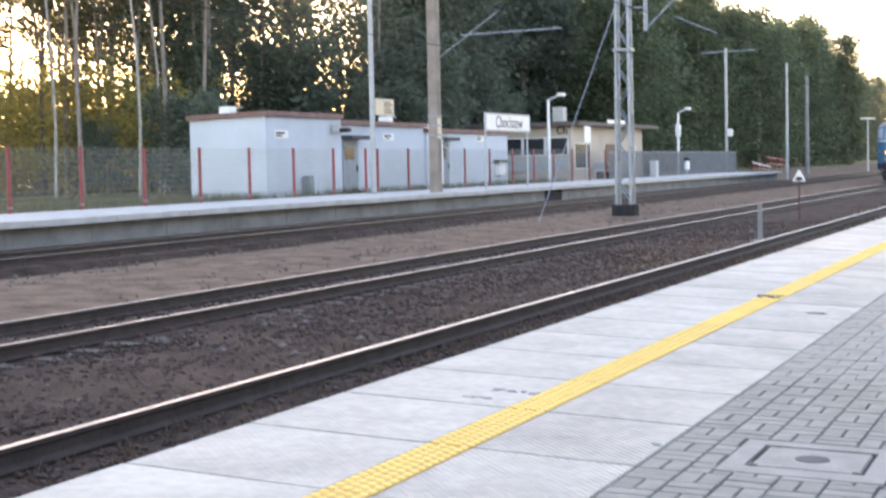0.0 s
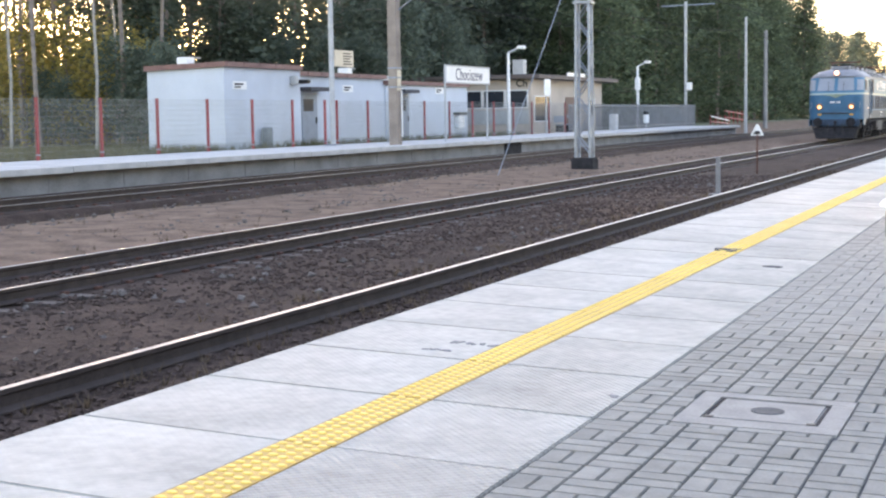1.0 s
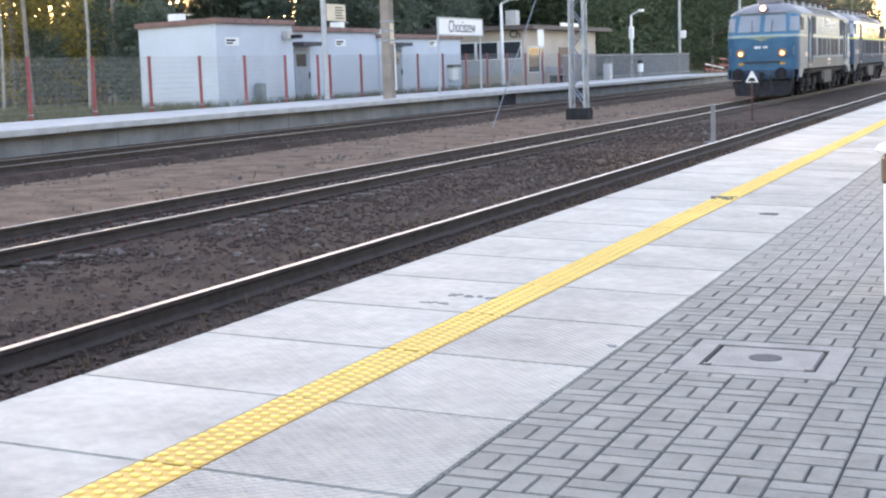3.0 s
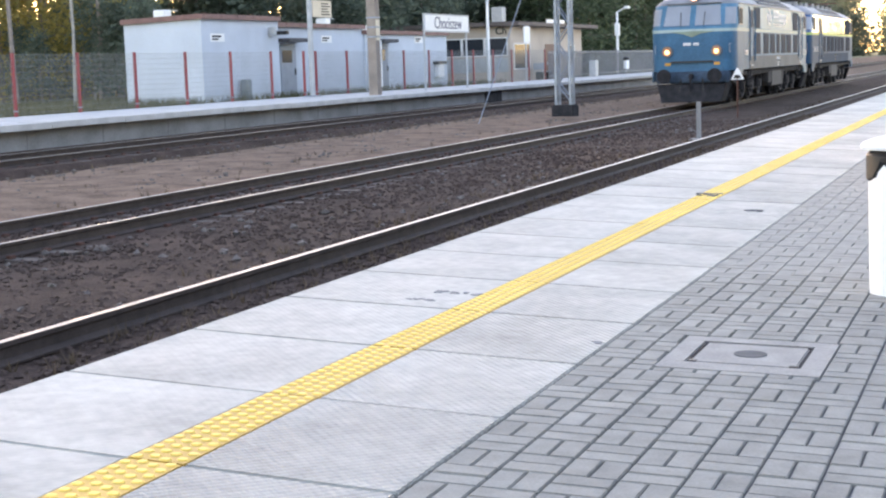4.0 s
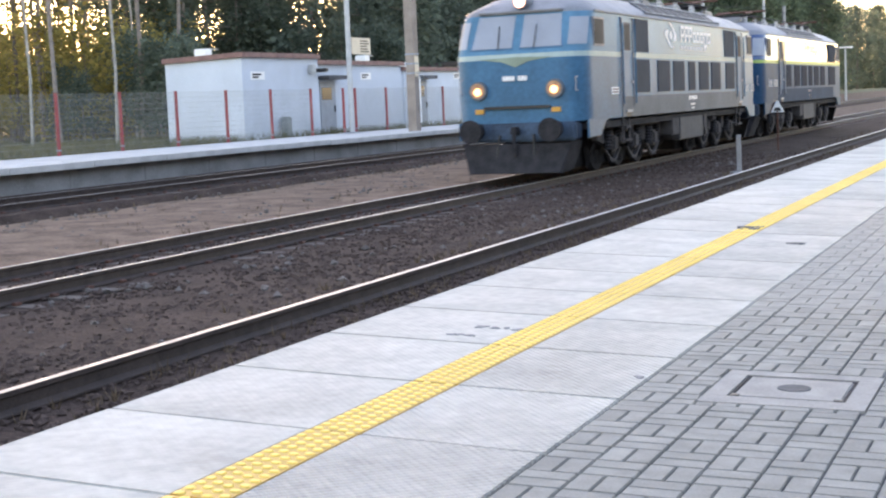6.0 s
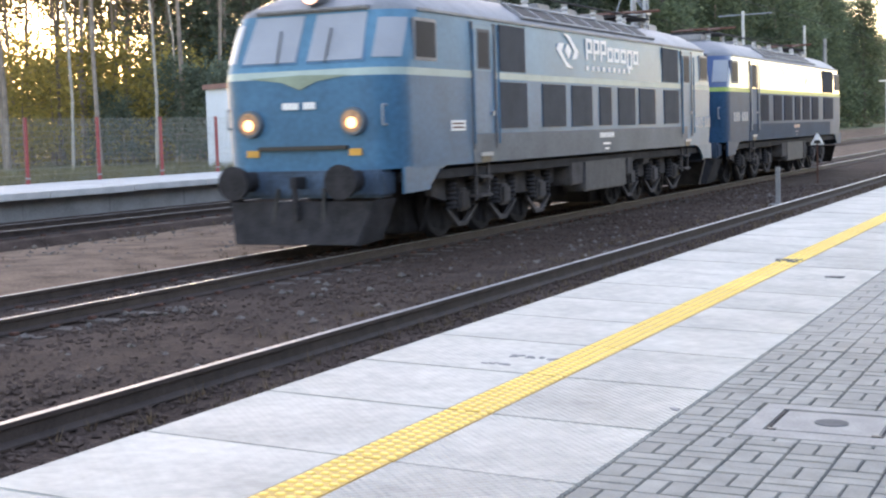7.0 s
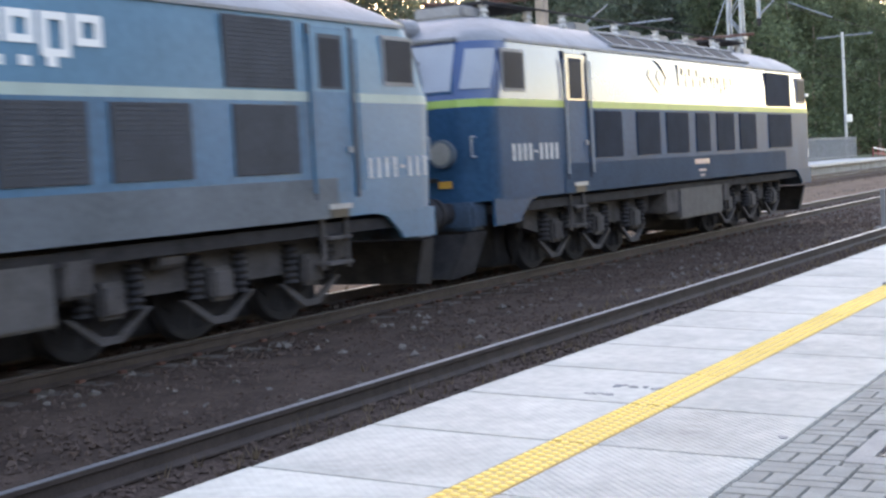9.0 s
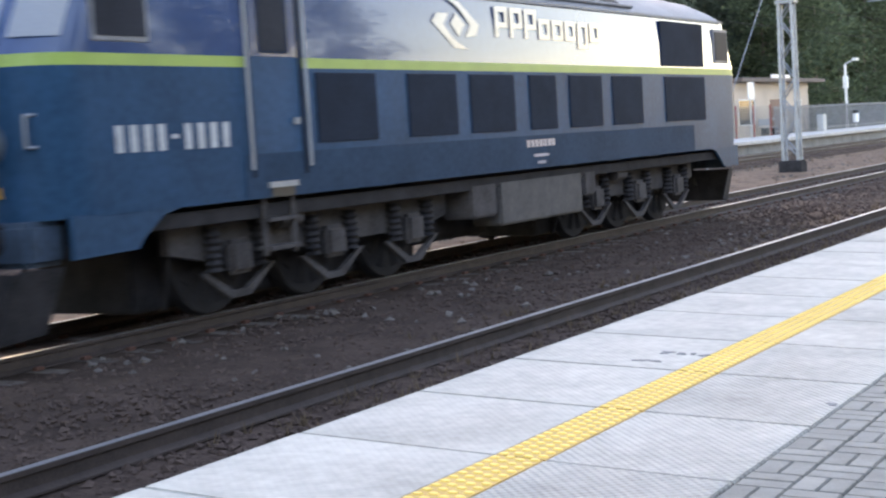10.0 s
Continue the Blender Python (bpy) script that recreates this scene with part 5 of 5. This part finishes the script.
def side_marks(t, c, y_logo, faded):
    """The operator's mark and lettering as plain white shapes; numbers as blocks."""
    m = M_WHITE if not faded else mat("faded_lettering", (0.34, 0.37, 0.43), 0.14, var=0.2, bump=0.0, coat=0.6)
    for s in (-1, 1):
        y = (lambda v: v) if s > 0 else (lambda v: LEN - v)

        def flat(name, pts):
            q = [(s * 1.507, y(a), b) for a, b in pts]
            return part(name, plate(B(), q, 0.004 * 1), m, t)

        def block(name, a, b, z0, z1):
            x0, x1 = sorted((s * 1.506, s * 1.51))
            y0, y1 = sorted((y(a), y(b)))
            part(name, box(B(), x0, x1, y0, y1, z0, z1), M_NUMBER if name == "number_block" else m, t)
        a = y_logo
        # two hooked ribbons round a diamond
        hook = [(0.31, 1.0), (0.58, 0.95), (1.0, 0.52), (0.93, 0.31), (0.7, 0.27), (0.81, 0.51), (0.58, 0.8), (0.48, 0.89)]
        hook2 = [(0.75, 0.03), (0.45, 0.05), (0.0, 0.54), (0.11, 0.7), (0.35, 0.71), (0.24, 0.49), (0.42, 0.24), (0.55, 0.14)]
        dia = [(0.38, 0.52), (0.51, 0.72), (0.68, 0.52), (0.55, 0.27)]
        for nm, pp in (("logo_ribbon", hook), ("logo_ribbon", hook2), ("logo_diamond", dia)):
            flat(nm, [(a - 0.14 + 1.2 * p, 2.8 + 0.66 * z) for p, z in pp])
        # heavy bars in place of the lettering
        u = a + 1.5
        for k in range(8):
            z0, z1 = (3.0, 3.29) if k > 2 else (3.0, 3.41)
            if k == 6:
                z0 = 2.89
            y0, y1 = u + 0.43 * k, u + 0.43 * k + 0.37
            block("lettering_bar", y0, y0 + 0.1, z0, z1)
            block("lettering_bar", y1 - 0.1, y1, z0 + (0.13 if k < 3 else 0), z1)
            block("lettering_bar", y0 + 0.1, y1 - 0.1, z1 - 0.07, z1)
            block("lettering_bar", y0 + 0.1, y1 - 0.1, z0 + (0.13 if k < 3 else 0), z0 + (0.2 if k < 3 else 0.07))
        if not faded:
            for k in range(9):
                block("lettering_bar", u + 0.33 * k, u + 0.33 * k + 0.13, 2.8, 2.89)
        # running number
        y0, zn = (0.9, 1.75) if c["num_front"] else (16.2, 1.63)
        for k in range(9 if c["num_front"] else 8):
            if k == 4:
                block("number_block", y0 + 0.19 * k, y0 + 0.19 * k + 0.1, zn + 0.11, zn + 0.15)
                continue
            p = y0 + 0.19 * k
            block("number_block", p, p + 0.1, zn, zn + 0.25)
        for k in range(7):
            block("inscription_bar", 9.0 + 0.13 * k, 9.09 + 0.13 * k, 1.5, 1.6)
        block("inscription_bar", 9.2, 9.65, 1.36, 1.4)
        block("inscription_bar", 9.3, 9.55, 1.26, 1.3)
        if not c["num_front"]:
            block("plate_mark", 1.9, 2.45, 1.72, 1.88)
            for z in (1.755, 1.815):
                x0, x1 = sorted((s * 1.51, s * 1.513))
                y0, y1 = sorted((y(1.95), y(2.38)))
                part("plate_line", box(B(), x0, x1, y0, y1, z, z + 0.03), M_CLIP, t)


FRONT = [(0.0, 93.3), (0.5, 87.9), (1.0, 82.55), (1.5, 77.3), (2.0, 71.95), (2.5, 66.5), (3.0, 61.1), (3.5, 55.65), (4.0, 50.2), (4.5, 44.85), (5.0, 39.5), (5.5, 34.15), (6.0, 28.8), (6.5, 23.5), (7.0, 18.25),
         (7.5, 13.15), (8.0, 8.15), (8.5, 3.4), (9.0, -1.3), (9.5, -5.95), (10.0, -10.45)]


def train_at(t):
    for (a, ya), (b, yb) in zip(FRONT, FRONT[1:]):
        if t <= b:
            return ya + (yb - ya) * (t - a) / (b - a)
    return FRONT[-1][1]


ground()
ballast_bed(-11.75, -4.0, -0.17, "ballast_1")
ballast_bed(-21.0, -18.1, -0.055, "ballast_3")
bank = prism(B(), [(-21.42, -0.3), (-20.6, -0.3), (-20.6, -0.06), (-21.1, 0.0), (-21.42, 0.06)], "y", -40, 109)
single("ballast_bank", bank, M_BALLAST, "low dark ballast bank along the foot of the platform wall", kind="structure")
track("track_1", TC1, 6, 60, "near railway track with a bright rail beside the platform", 90, False, sunk=0.06)
track("track_2", TC2, 8, 80, "railway track on dark ballast with rusty clips", 120)
track("track_3", TC3, 20, 80, "railway track along the far platform", 90, level=0.105)
near_platform()
manhole()
litter_bin()
far_platform()
fence()
catenary()
platform_furniture()
white_block()
station_house()
loco_a, wheels_a = locomotive("blue_locomotive", "faded light blue electric locomotive with lit headlights and grey skirt", dict(
    shade_frame=M_SHADE_FRAME, low=M_BLUE1D, up=M_SKYBLUE, face_up=M_BLUE1, stripe=M_CREAMLINE, skirt=M_GREY1, rail=M_BLUE1D, ring=M_GREY1, chev=M_OLIVE, beam=M_BEAM, lit=True, grille=M_LOUVRE, doors=(2.75, 15.0),
    grilles=((3.85, 5.1), (5.85, 7.05), (7.38, 8.55), (9.0, 9.75), (10.2, 11.35), (11.65, 12.85), (13.55, 14.75)), high_grilles=((3.9, 5.05), (13.45, 14.75))))
side_marks(loco_a, dict(num_front=False), 6.75, False)
loco_b, wheels_b = locomotive("navy_locomotive", "dark blue electric locomotive with a lime stripe and glossy upper side", dict(
    shade_frame=M_LOUVRE2, low=M_BLUE2, up=M_SILVER2, face_up=M_BLUE2, stripe=M_LIME, skirt=M_GREY2, rail=M_GALV, ring=M_GREY1, chev=M_LIME, beam=M_BEAM, lit=False, grille=M_LOUVRE2, doors=(2.85,),
    grilles=((4.05, 5.25), (5.95, 7.12), (7.47, 8.7), (9.15, 10.0), (10.44, 11.6), (12.0, 13.2), (14.2, 16.1)), high_grilles=((14.1, 16.1),)))
side_marks(loco_b, dict(num_front=True), 6.75, True)
woods()
ground_plants()
stones("ballast_stones", [(rnd.uniform(-9.6, -6.6), 5.5 + 37 * rnd.random() ** 1.35, -0.165) for _ in range(6400)] + [(rnd.uniform(-11.7, -9.8), 12 + 40 * rnd.random() ** 1.3, -0.16) for _ in range(2600)]
       + [(rnd.uniform(-6.3, -4.4), 4 + 28 * rnd.random() ** 1.2, -0.165) for _ in range(1600)] + [(rnd.uniform(-6.15, -5.5), 6 + 20 * rnd.random(), -0.165) for _ in range(900)], M_STONE, "loose dark ballast stones between the tracks", 0.018, 0.05)
stones("pale_stones", [(rnd.uniform(-9.7, -6.5), 9 + 34 * rnd.random(), -0.155) for _ in range(260)] + [(rnd.uniform(-17.6, -12.8), rnd.uniform(16, 60), -0.09) for _ in range(800)], M_PALE_STONE, "scattered pale pebbles on the soil", 0.015, 0.07)
paving()


def motions():
    times = [k / 15 for k in range(151)]
    for ob, off in ((loco_a, 0.0), (loco_b, 19.3)):
        walk(ob, [(t, Matrix.Translation((TC2, y + off, 0))) for t, y in FRONT])
    for ob, y in wheels_a + wheels_b:
        walk(ob, [(t, Matrix.Translation((0, y, 0.625)) @ Matrix.Rotation(-(train_at(t) - train_at(0)) / 0.625 * -1, 4, "X")) for t in times])


motions()
